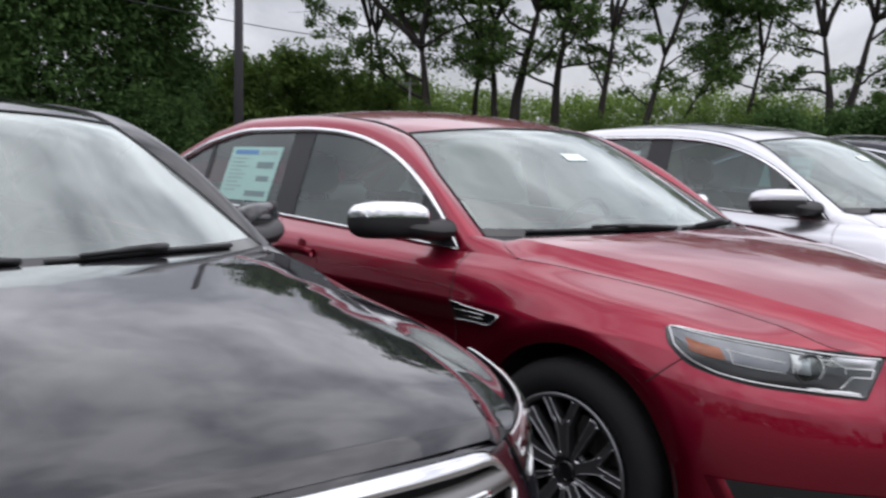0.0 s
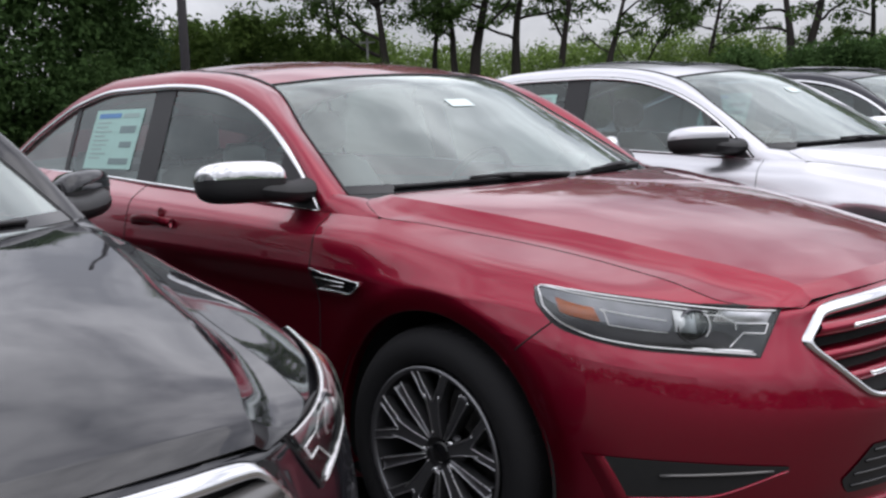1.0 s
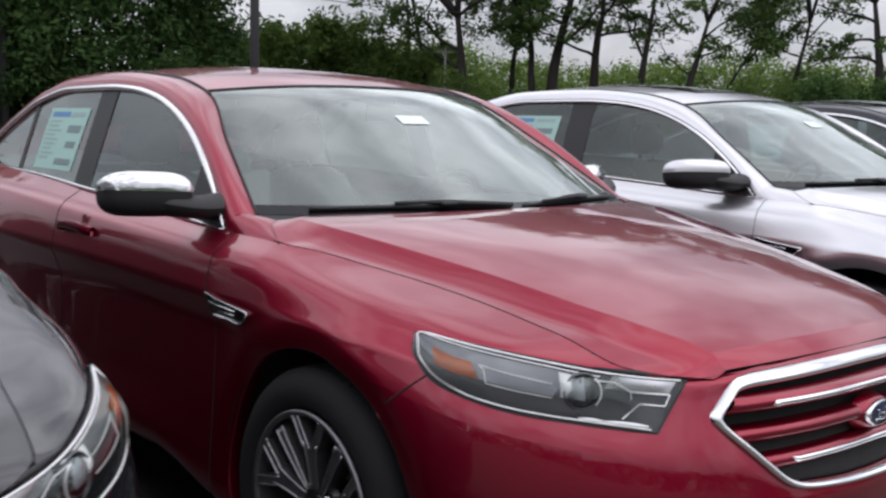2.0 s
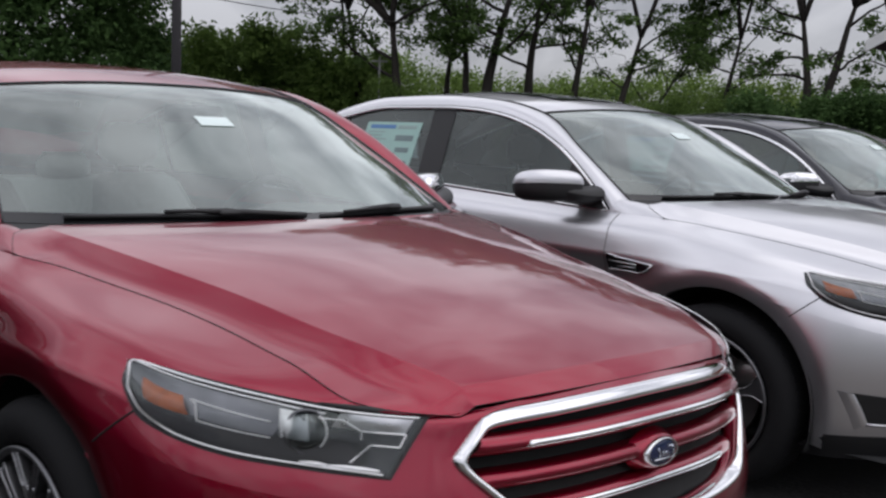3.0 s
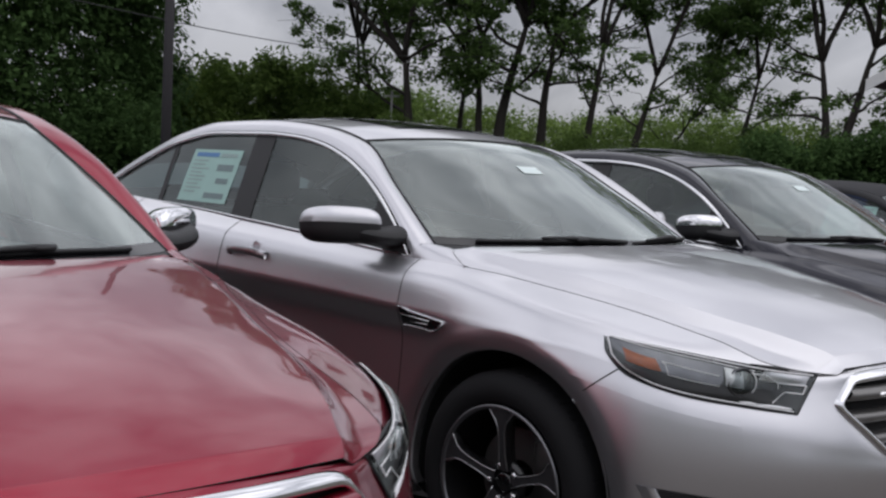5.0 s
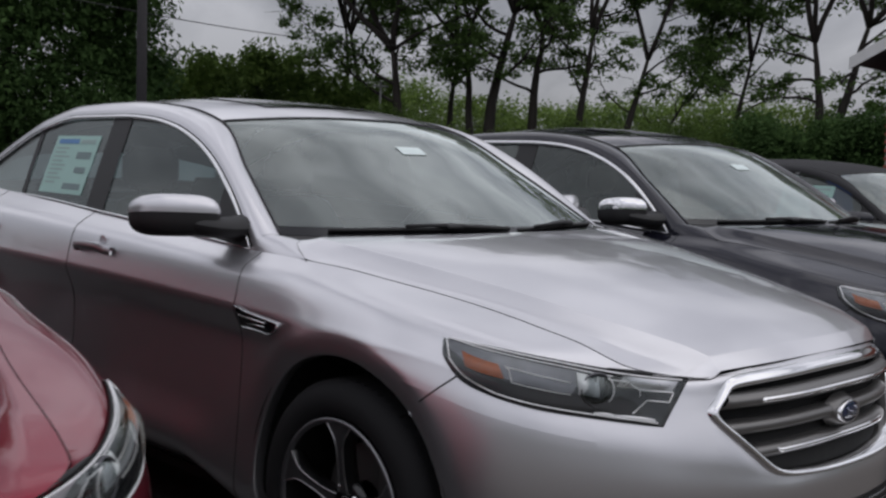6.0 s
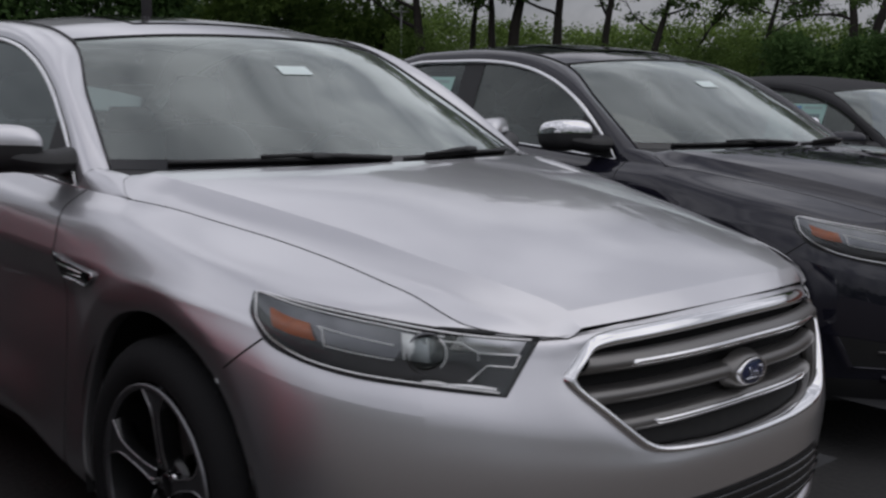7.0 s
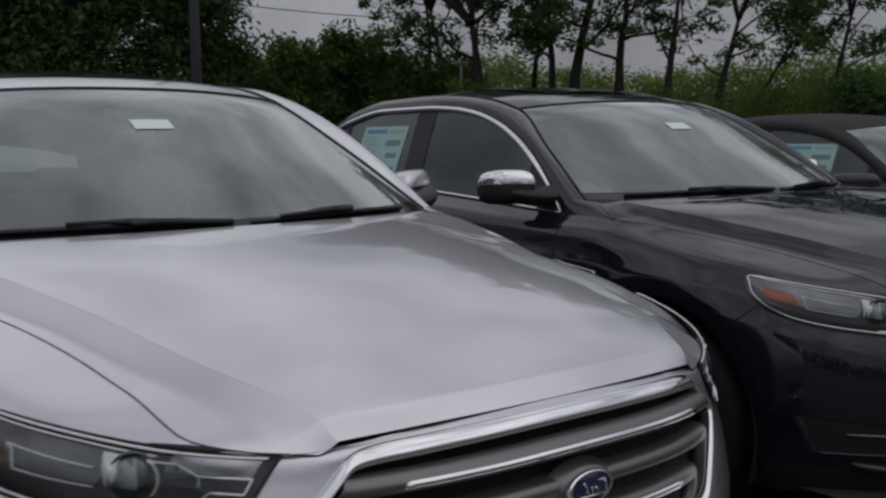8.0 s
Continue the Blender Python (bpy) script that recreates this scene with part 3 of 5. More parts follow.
def lamp_at(s, q, lift):
    """Point of the headlight: s from the outer corner to the grille, q from the upper to the lower edge."""
    n = np.cross(lamp_point(s + 0.05, q) - lamp_point(s - 0.05, q), lamp_point(s, q + 0.1) - lamp_point(s, q - 0.1))
    n = n / np.linalg.norm(n)
    if n @ np.array(LAMP_WAY) > 0:
        n = -n
    return lamp_point(s, q) + n * lift


def lamp_sheet(s0, s1, q0, q1, lift, ns=24, nq=8, dome=0.0):
    P = []
    for s in np.linspace(s0, s1, ns):
        P.append([lamp_at(s, q, lift + dome * (1 - (2 * (q - q0) / (q1 - q0) - 1) ** 2) * min(1, 4 * (s - s0) / (s1 - s0), 4 * (s1 - s) / (s1 - s0))) for q in np.linspace(q0, q1, nq)])
    return P


def lamp_line(pairs, r, lift, n=14):
    m = Mesh()
    for (s0, q0), (s1, q1) in zip(pairs, pairs[1:]):
        m.tube([lamp_at(s0 + (s1 - s0) * g, q0 + (q1 - q0) * g, lift) for g in np.linspace(0, 1, n)], r, 6)
    return m


def both(mesh, name, mat, car, label="", parents=None):
    a = mesh.out(name, mat, parents[0] if parents else car, label)
    b = mesh.mirrored().out(name, mat, parents[1] if parents else car, label)
    return a, b


def headlights(car):
    lamps = both(Mesh().grid(lamp_sheet(0, 1, 0, 1, 0.004, 41, 13)), "headlight", M_PLASTIC, car, "clear headlight with an amber reflector and a projector lens")
    P = lambda mesh, name, mat: both(mesh, name, mat, car, parents=lamps)
    seal = []
    for s in np.linspace(0.66, 1.0, 16):
        p = lamp_at(s, 0.0, 0.003)
        k = min(1.0, (s - 0.66) / 0.12)
        x = p[0] + 0.012
        e = np.array((x, -float(top_w(x)) + 0.003, float(top_z(x)) + 0.0012)) * k + p * (1 - k)
        seal.append([p + (0, 0, -0.004), p * 0.5 + e * 0.5 + (0.002, -0.001, 0.002), e])
    P(Mesh().grid(seal), "lamp_seal", M_PLASTIC)
    P(Mesh().grid(lamp_sheet(0.02, 0.98, 0.025, 0.955, 0.006, 36, 10)), "housing", M_HOUSING)
    # bezel paler than the housing, to put in sky mirrored by the cover
    P(Mesh().grid(lamp_sheet(0.04, 0.60, 0.16, 0.60, 0.008, 30, 6, 0.003)), "upper_bezel", M_BEZEL)
    P(Mesh().grid(lamp_sheet(0.74, 0.96, 0.09, 0.33, 0.008, 12, 6, 0.003)), "inner_reflector", M_BRIGHT)
    P(lamp_line([(0.97, 0.055), (0.75, 0.055), (0.5, 0.055), (0.03, 0.075), (0.038, 0.50), (0.115, 0.84), (0.35, 0.925), (0.97, 0.945)], 0.0023, 0.010), "light_guide", M_LENSRING)
    P(lamp_line([(0.70, 0.135), (0.5, 0.12), (0.05, 0.145)], 0.0018, 0.010), "light_guide", M_LENSRING)
    P(lamp_line([(0.955, 0.90), (0.80, 0.905), (0.72, 0.90)], [0.0030, 0.0050, 0.0045, 0.0020], 0.010, 4), "lower_reflector", M_LENSRING)
    amber = Mesh().grid([[lamp_at(0.125 + 0.155 * g + 0.06 * q, (0.42 - 0.05 * g) + q * (0.27 - 0.03 * g), 0.012 + 0.006 * math.sin(math.pi * q)) for q in np.linspace(0, 1, 6)] for g in np.linspace(0, 1, 13)])
    P(amber, "amber_reflector", M_AMBER)
    P(lamp_line([(0.57, 0.40), (0.31, 0.38), (0.335, 0.43), (0.375, 0.64), (0.60, 0.63)], 0.0019, 0.013), "inner_bezel", M_LENSRING)
    P(lamp_line([(0.69, 0.21), (0.76, 0.20), (0.83, 0.34), (0.965, 0.33), (0.97, 0.53), (0.885, 0.54), (0.86, 0.83)], 0.0019, 0.013), "inner_bezel", M_LENSRING)
    P(lamp_line([(0.83, 0.32), (0.85, 0.48)], 0.0013, 0.013), "inner_bezel", M_LENSRING)
    c = Vector(lamp_at(0.678, 0.44, 0.0))
    n = Vector((0.80, -0.58, 0.05)).normalized()
    u = n.orthogonal().normalized()
    v = n.cross(u)

    def ring(pairs, seg=28):
        return Mesh().grid([[c + n * d + (u * math.cos(a) + v * math.sin(a)) * r for r, d in pairs] for a in np.linspace(0, math.tau, seg + 1)[:-1]], closed=True)

    P(ring([(0.043, 0.0), (0.043, 0.012), (0.041, 0.016), (0.0385, 0.012), (0.037, 0.006)]), "projector_bezel", M_BEZEL)
    P(ring([(0.037, 0.004), (0.035, 0.013), (0.026, 0.020), (0.012, 0.024), (0.0005, 0.025)]).facing(n), "projector_lens", M_PROJ)
    P(Mesh().grid([[lamp_at(0.565 + 0.085 * g + 0.06 * q, 0.18 + 0.42 * q, 0.010 + 0.016 * math.sin(math.pi * q) * math.sin(math.pi * min(1, g + 0.2))) for q in np.linspace(0, 1, 9)] for g in np.linspace(0, 1, 9)]), "projector_shroud", M_LENSRING)
    P(ring([(0.037, 0.006), (0.02, 0.0075), (0.0005, 0.008)]), "projector_shutter", M_BEZEL)
    arc = [c + n * 0.019 + (Vector((0, 0, 1)) * math.sin(a) + Vector((0.58, 0.80, 0)) * math.cos(a)) * 0.039 for a in np.linspace(-0.8, 0.9, 12)]
    P(Mesh().tube(arc, 0.0022, 6), "projector_trim", M_LENSRING)
    cov = P(Mesh().grid(lamp_sheet(0.01, 0.99, 0.07, 0.97, 0.006, 36, 12, 0.022)).facing((0.7, -0.7, 0.2)), "lamp_cover", M_COVER)
    for o in cov:
        o.visible_shadow = False


GR_TOP, GR_SIDE, GR_LOW = (0.418, 0.798), (0.502, 0.708), (0.345, 0.552)


def grille_outline(n=16, inset=(0.0, 0.0, 0.0, 0.0)):
    """Right half and left half as (y, z), clockwise from the upper middle; each edge moved inward by its own inset."""
    c = [np.array(p) for p in ((0.0, 0.812), GR_TOP, GR_SIDE, GR_LOW, (0.0, 0.540))]
    lines = []
    for a, b, d in zip(c, c[1:], inset):
        t = (b - a) / np.linalg.norm(b - a)
        lines.append((a + np.array((t[1], -t[0])) * d, t))
    k = [lines[0][0] - lines[0][1] * lines[0][0][0] / lines[0][1][0]]
    for (p, t), (q, u) in zip(lines, lines[1:]):
        g = ((q - p)[0] * u[1] - (q - p)[1] * u[0]) / (t[0] * u[1] - t[1] * u[0])
        k.append(p + t * g)
    k.append(lines[-1][0] - lines[-1][1] * lines[-1][0][0] / lines[-1][1][0])
    pts = []
    for a, b, bow in zip(k, k[1:], (0.004, 0.0, 0.0, -0.003)):
        for g in np.linspace(0, 1, n + 1)[:-1]:
            pts.append((a[0] + (b[0] - a[0]) * g, a[1] + (b[1] - a[1]) * g + bow * math.sin(math.pi * g)))
    pts.append(tuple(k[-1]))
    o = np.array(pts + [(-y, z) for y, z in pts[-2:0:-1]])
    for _ in range(6):
        o = 0.5 * o + 0.25 * np.roll(o, 1, 0) + 0.25 * np.roll(o, -1, 0)
    return [tuple(p) for p in o]


def cut_grille(m):
    """Opens the bumper behind the grille's surround."""
    o = np.array(grille_outline(16, (0.014, 0.012, 0.011, 0.010)))
    v = np.array(m.v)

    def inside(y, z):
        a, b = o, np.roll(o, -1, 0)
        hit = ((a[:, 1] > z) != (b[:, 1] > z)) & (y < (b[:, 0] - a[:, 0]) * (z - a[:, 1]) / (b[:, 1] - a[:, 1] + 1e-12) + a[:, 0])
        return hit.sum() % 2 == 1
    keep, rim, gone = [], set(), set()
    for f in m.f:
        c = v[list(f)].mean(0)
        if c[0] > 0.7 and inside(c[1], c[2]):
            gone.update(f)
        else:
            keep.append(f)
            rim.update(f)
    for i in rim & gone:
        d = np.hypot(o[:, 0] - v[i, 1], o[:, 1] - v[i, 2])
        y, z = o[int(np.argmin(d))]
        if abs(v[i, 1]) < 1e-6:
            y = 0.0
        m.v[i] = (float(grille_face(y, z)[0]), float(y), float(z))
    m.f = keep
    return m


def grille_face(y, z):
    """The nose as the grille follows it."""
    dn = np.interp(z, [0.53, 0.56, 0.60, 0.66, 0.745, 0.775, 0.80, 0.83], [-0.039, -0.034, -0.022, -0.005, 0.022, 0.035, 0.050, 0.066])
    return np.array((NOSE - NOSE_C * abs(y) ** NOSE_P - dn, y, z))
def grille(car, slat_mat):
    o, inner = grille_outline(), grille_outline(16, (0.027, 0.015, 0.016, 0.015))
    ring = []
    for (y, z), (iy, iz) in zip(o, inner):
        p, q = grille_face(y, z), grille_face(iy, iz)
        mid = p * 0.5 + q * 0.5
        ring.append([p + (-0.002, 0, 0), p + (0.009, 0, 0), p * 0.8 + q * 0.2 + (0.016, 0, 0), mid + (0.019, 0, 0), p * 0.2 + q * 0.8 + (0.016, 0, 0), q + (0.010, 0, 0), q + (-0.05, 0, 0)])
    g = Mesh().grid(ring, closed=True).out("grille", M_CHROME, car, "hexagonal grille with a polished chrome surround")
    # dark backing
    rows = []
    for z in np.linspace(0.548, 0.795, 14):
        hw = np.interp(z, [0.548, 0.708, 0.798, 0.83], [0.35, 0.495, 0.415, 0.39])
        rows.append([grille_face(y, z) + (-0.045, 0, 0) for y in np.linspace(-hw, hw, 31)])
    Mesh().grid(rows).out("backing", M_WELL, g)
    width = lambda z: float(np.interp(z, [0.545, 0.552, 0.708, 0.798, 0.805], [0.33, 0.340, 0.494, 0.412, 0.40])) - 0.008
    for k, z0 in enumerate((0.748, 0.680, 0.612)):

        def bar(profile, reach):
            rows = []
            for t in np.linspace(-1, 1, 49):
                row = []
                for dx, dz in profile:
                    y = t * reach * width(z0 + dz - 0.012)
                    row.append(grille_face(y, 0.68) * (1, 1, 0) + (dx, 0, z0 + dz - 0.012 * (y / 0.45) ** 2))
                rows.append(row)
            return Mesh().grid(rows)
        sl = bar(((-0.034, 0.019), (-0.008, 0.017), (0.004, 0.009), (0.007, -0.004), (-0.002, -0.015), (-0.034, -0.016)), 1.0).out("slat", slat_mat, g)
        if k != 1:
            b = bar(((0.002, 0.0062), (0.0105, 0.0055), (0.0115, 0.0), (0.0105, -0.0055), (0.002, -0.0062)), 0.78)
            b.f += [(0, 1, 2, 3, 4), tuple(len(b.v) - 5 + i for i in range(5))[::-1]]
            b.out("chrome_accent", M_CHROME, sl)
    c = grille_face(0, 0.672) + (0.010, 0, 0.002)
    E = lambda prof: Mesh().grid([[c + (d, 0.055 * r * math.cos(a), 0.031 * r * math.sin(a)) for r, d in prof] for a in np.linspace(0, math.tau, 49)[:-1]], closed=True)
    E([(1.5, -0.030), (1.35, -0.018), (1.2, -0.008), (1.08, -0.001), (0.9, 0.0)]).out("badge_mount", slat_mat, g)
    badge = E([(1.0, -0.02), (1.0, 0.006), (0.95, 0.010), (0.88, 0.009)]).out("badge", M_CHROME, g, "blue oval badge with a chrome rim")
    E([(0.89, 0.006), (0.6, 0.010), (0.001, 0.012)]).out("enamel", M_EMBLEM, badge)
    for y0, y1, z0, z1 in ((-0.034, -0.026, -0.012, 0.013), (-0.030, -0.014, 0.013, 0.012), (-0.012, -0.004, -0.008, 0.002), (0.002, 0.006, -0.008, 0.003), (0.014, 0.024, -0.008, 0.013), (-0.034, 0.034, -0.013, -0.012)):
        Mesh().tube([c + (0.0125, -y0, z0), c + (0.0135, -(y0 + y1) / 2 + 0.002, (z0 + z1) / 2), c + (0.0125, -y1, z1)], 0.0014, 5).out("flourish", M_CHROME, badge)


def arch_liner(hx):
    m = Mesh()
    R = ARCH_R + 0.012
    a = np.linspace(-0.35, math.pi + 0.35, 33)
    m.grid([[(hx + R * math.cos(t), y, HUB_Z + R * math.sin(t)) for y in (-0.93, -0.60, -0.45)] for t in a])
    m.add([(hx, -0.46, HUB_Z)] + [(hx + R * math.cos(t), -0.46, HUB_Z + R * math.sin(t)) for t in a], [(0, i, i + 1) for i in range(1, len(a))])
    return m


def arch_flange(hx):
    """The folded edge of the wheel opening."""
    rows = []
    for t in np.linspace(-0.28, math.pi + 0.28, 61):
        at = lambda r: (hx + r * math.cos(t), HUB_Z + r * math.sin(t))
        row = [on_side(*at(ARCH_R + r), lift) for r, lift in ((0.062, -0.0006), (0.050, 0.0006), (0.034, 0.0018), (0.016, 0.0028), (0.004, 0.003))]
        y = row[-1][1]
        (xa, za), (xb, zb), (xc, zc) = at(ARCH_R - 0.001), at(ARCH_R - 0.003), at(ARCH_R - 0.005)
        rows.append(row + [np.array((xa, y + 0.001, za)), np.array((xb, y + 0.006, zb)), np.array((xc, y + 0.035, zc))])
    return Mesh().grid(rows)


Z_TOP = smooth_curve(-DLO_TOP[:, 0] + np.arange(121) * 1e-9, DLO_TOP[:, 2])
Z_LOW = smooth_curve(-DLO_LOW[:, 0] + np.arange(121) * 1e-9, DLO_LOW[:, 2])


def side_sheet(x0, x1, inset=0.006, n=24, slant=0.0, lo=0.0, hi=1.0):
    rows = []
    for x in np.linspace(x0, x1, n):
        col = []
        for g in np.linspace(lo, hi, 9):
            xx = x + slant * (g - 0.5)
            z = float(Z_LOW(-xx)) + (float(Z_TOP(-xx)) - float(Z_LOW(-xx))) * g
            col.append((xx, -side_w(xx, z) + inset, z))
        rows.append(col)
    return Mesh().grid(rows).facing((0, -1, 0))


def mirrors(car, cap_mat, reach=1.0):
    """Door mirrors: painted or plated cap over a black shell on a short arm."""
    c = np.array((-0.752 + 0.05 * (1 - reach), -1.012 + 0.12 * (1 - reach), 1.112))
    cap, low = Mesh(), Mesh()
    U = np.linspace(0, math.tau, 37)

    def ell(v, k=1.0):
        row = []
        for a in U:
            ca, sa, cv, sv = math.cos(a), math.sin(a), math.cos(v), math.sin(v)
            p = lambda t, e: math.copysign(abs(t) ** e, t)
            x = 0.080 * p(cv, 0.5) * p(ca, 0.75)
            y = -0.108 * reach * p(cv, 0.5) * p(sa, 0.62)
            z = 0.066 * p(sv, 0.75)
            z += 0.10 * x - 0.05 * y * (1 if sv > 0 else 0.4) * 0.4
            row.append(c + (x * k + 0.62 * y, y * k, z))
        return row
    cap.grid([ell(v, 1.02) for v in np.linspace(0.04, math.pi / 2 - 0.001, 14)])
    low.grid([ell(v) for v in np.linspace(-math.pi / 2 + 0.001, 0.08, 14)])
    arm = Mesh().grid([[(x + 0.070 * k * math.cos(a), y, z + 0.036 * k * math.sin(a)) for a in np.linspace(0, math.tau, 21)]
                       for x, y, z, k in ((-0.650, -0.832, 1.078, 1.12), (-0.654, -0.858, 1.076, 1.05), (-0.664, -0.89, 1.075, 0.98), (-0.68, -0.925, 1.078, 0.96), (-0.705, -0.965, 1.084, 1.0), (-0.74, -1.0, 1.092, 1.0))])
    for flip in (False, True):
        g = lambda m: m.mirrored() if flip else m
        if flip:
            for m in (low, cap):
                m.v = [(x - 0.035, y + 0.05, z) for x, y, z in m.v]
            c = c + (-0.035, 0.05, 0)
        body = g(low).out("side_mirror", M_PLASTIC, car, "door mirror on a black arm")
        g(cap).out("mirror_cap", cap_mat, body)
        g(arm).out("mirror_arm", M_PLASTIC, body)
        face = Mesh().grid([[c + (-0.074 + 0.62 * y, y, z) for z in np.linspace(-0.035, 0.038, 5)] for y in np.linspace(-0.07 * reach, 0.07 * reach, 7)])
        g(face).out("mirror_glass", M_CHROME, body)


def cabin(car, seat_mat, dash_mat):
    box = Mesh()
    box.grid([[(x, y, z) for y, z in ((-0.80, 1.0), (-0.82, 0.30), (0.82, 0.30), (0.80, 1.0))] for x in np.linspace(-0.35, -3.0, 8)])
    box.grid([[(x, y, 0.22) for y in np.linspace(-0.85, 0.85, 5)] for x in np.linspace(0.80, -4.0, 9)])
    box.grid([[(-0.36, y, z) for y in (-0.8, 0.8)] for z in (0.3, 1.0)]).grid([[(-2.95, y, z) for y in (-0.8, 0.8)] for z in (0.3, 1.1)])
    box.out("cabin_tub", M_CABIN, car)
    dash = []
    for y in np.linspace(-0.78, 0.78, 25):
        f = 0.20 * (1 - (y / 0.8) ** 2)
        hump = 0.03 * math.exp(-((y - 0.36) / 0.16) ** 2)
        dash.append([(-0.50 + f, y, 1.045), (-0.66 + f * 0.5, y, 1.055 + hump), (-0.85, y, 1.04 + hump), (-0.93, y, 0.98), (-0.90, y, 0.80), (-0.78, y, 0.55)])
    Mesh().grid(dash).out("dashboard", dash_mat, car)
    sw = new("steering_wheel")
    sw.parent = car
    sw.matrix_basis = pose(-1.02, 0.37, 0.98, 0, -65, 0)
    Mesh().tube([(0.185 * math.cos(a), 0.185 * math.sin(a), 0) for a in np.linspace(0, math.tau, 41)], 0.016, 8).out("wheel_rim", M_CABIN, sw)
    sp = Mesh().box((-0.07, -0.08, -0.03), (0.07, 0.08, 0.01), 0.02)
    for a in (0.0, math.pi, math.pi * 1.5):
        sp.tube([(0, 0, -0.01), (0.18 * math.sin(a), 0.18 * math.cos(a), 0)], 0.014, 6)
    sp.out("wheel_hub", M_CABIN, sw)
    for y in (-0.37, 0.37):
        s = new("front_seat")
        s.parent, s.location = car, (-1.45, y, 0.30)
        Mesh().box((-0.25, -0.26, 0.0), (0.27, 0.26, 0.26), 0.06).out("seat_cushion", seat_mat, s)
        bk = Mesh().grid([[(-0.20 - 0.34 * h + dx * k, dy * k, 0.22 + 0.60 * h) for dx, dy in ((0.08, -0.20), (0.10, 0.0), (0.08, 0.20), (0.03, 0.26), (-0.07, 0.22), (-0.09, 0), (-0.07, -0.22), (0.03, -0.26), (0.08, -0.20))]
                          for h, k in ((0, 0.95), (0.3, 1.0), (0.7, 0.95), (0.95, 0.75), (1.0, 0.5))])
        bk.f.append(tuple(len(bk.v) - 9 + i for i in range(8)))
        bk.out("seat_back", seat_mat, s)
        Mesh().box((-0.64, -0.13, 0.85), (-0.52, 0.13, 1.03), 0.045).tube([(-0.57, -0.06, 0.78), (-0.58, -0.06, 0.9)], 0.008, 6).tube([(-0.57, 0.06, 0.78), (-0.58, 0.06, 0.9)], 0.008, 6).out("headrest", seat_mat, s)
    r = new("rear_bench")
    r.parent, r.location = car, (-2.30, 0, 0.30)
    Mesh().box((-0.25, -0.66, 0.0), (0.25, 0.66, 0.26), 0.06).out("seat_cushion", seat_mat, r)
    bb = Mesh()
    bb.grid([[(-0.20 - 0.25 * h + dx, y, 0.22 + 0.55 * h) for y in np.linspace(-0.66, 0.66, 13)] for h, dx in ((0, 0.06), (0.5, 0.07), (0.95, 0.05), (1.0, -0.04), (0.9, -0.1))])
    bb.out("seat_back", seat_mat, r)
    for y in (-0.42, 0.42):
        Mesh().box((-0.52, y - 0.13, 0.74), (-0.42, y + 0.13, 0.88), 0.04).out("headrest", seat_mat, r)
    Mesh().box((-0.90, -0.11, 1.335), (-0.875, 0.11, 1.395), 0.012).tube([(-0.885, 0, 1.37), (-0.872, 0, 1.39)], 0.008, 6).out("rear_view_mirror", M_PLASTIC, car)


def sticker(car, ahead=0.0):
    """Price sheet on the rear door's glass: a pale sheet with a blue head, grey text bars and two dark blocks."""
    def at(u, v, lift):
        x = -2.225 + ahead + 0.42 * u + 0.02 * v
        z = 1.128 - 0.02 * (ahead > 0) + 0.238 * v
        return (x, -side_w(x, z) - lift, z)

    def sheet(u0, u1, v0, v1, lift):
        return Mesh().grid([[at(u, v, lift) for v in np.linspace(v0, v1, 4)] for u in np.linspace(u0, u1, 5)])
    s = sheet(0, 1, 0, 1, -0.0035).out("price_sheet", M_SHEET, car, "pale green price sheet stuck to the door glass")
    sheet(0.08, 0.55, 0.86, 0.94, -0.0022).out("heading_bar", M_INKBLUE, s)
    sheet(0.60, 0.92, 0.86, 0.93, -0.0022).out("text_bar", M_INKGREY, s)
    rng = random.Random(7)
    for k in range(9):
        v = 0.77 - 0.075 * k
        sheet(0.07, 0.30 + 0.22 * rng.random(), v, v + 0.028, -0.0022).out("text_bar", M_INKGREY, s)
    for v0, v1, u0, u1 in ((0.60, 0.72, 0.60, 0.92), (0.36, 0.46, 0.66, 0.90), (0.08, 0.18, 0.52, 0.92)):
        sheet(u0, u1, v0, v1, -0.0022).out("dark_block", M_INK, s)


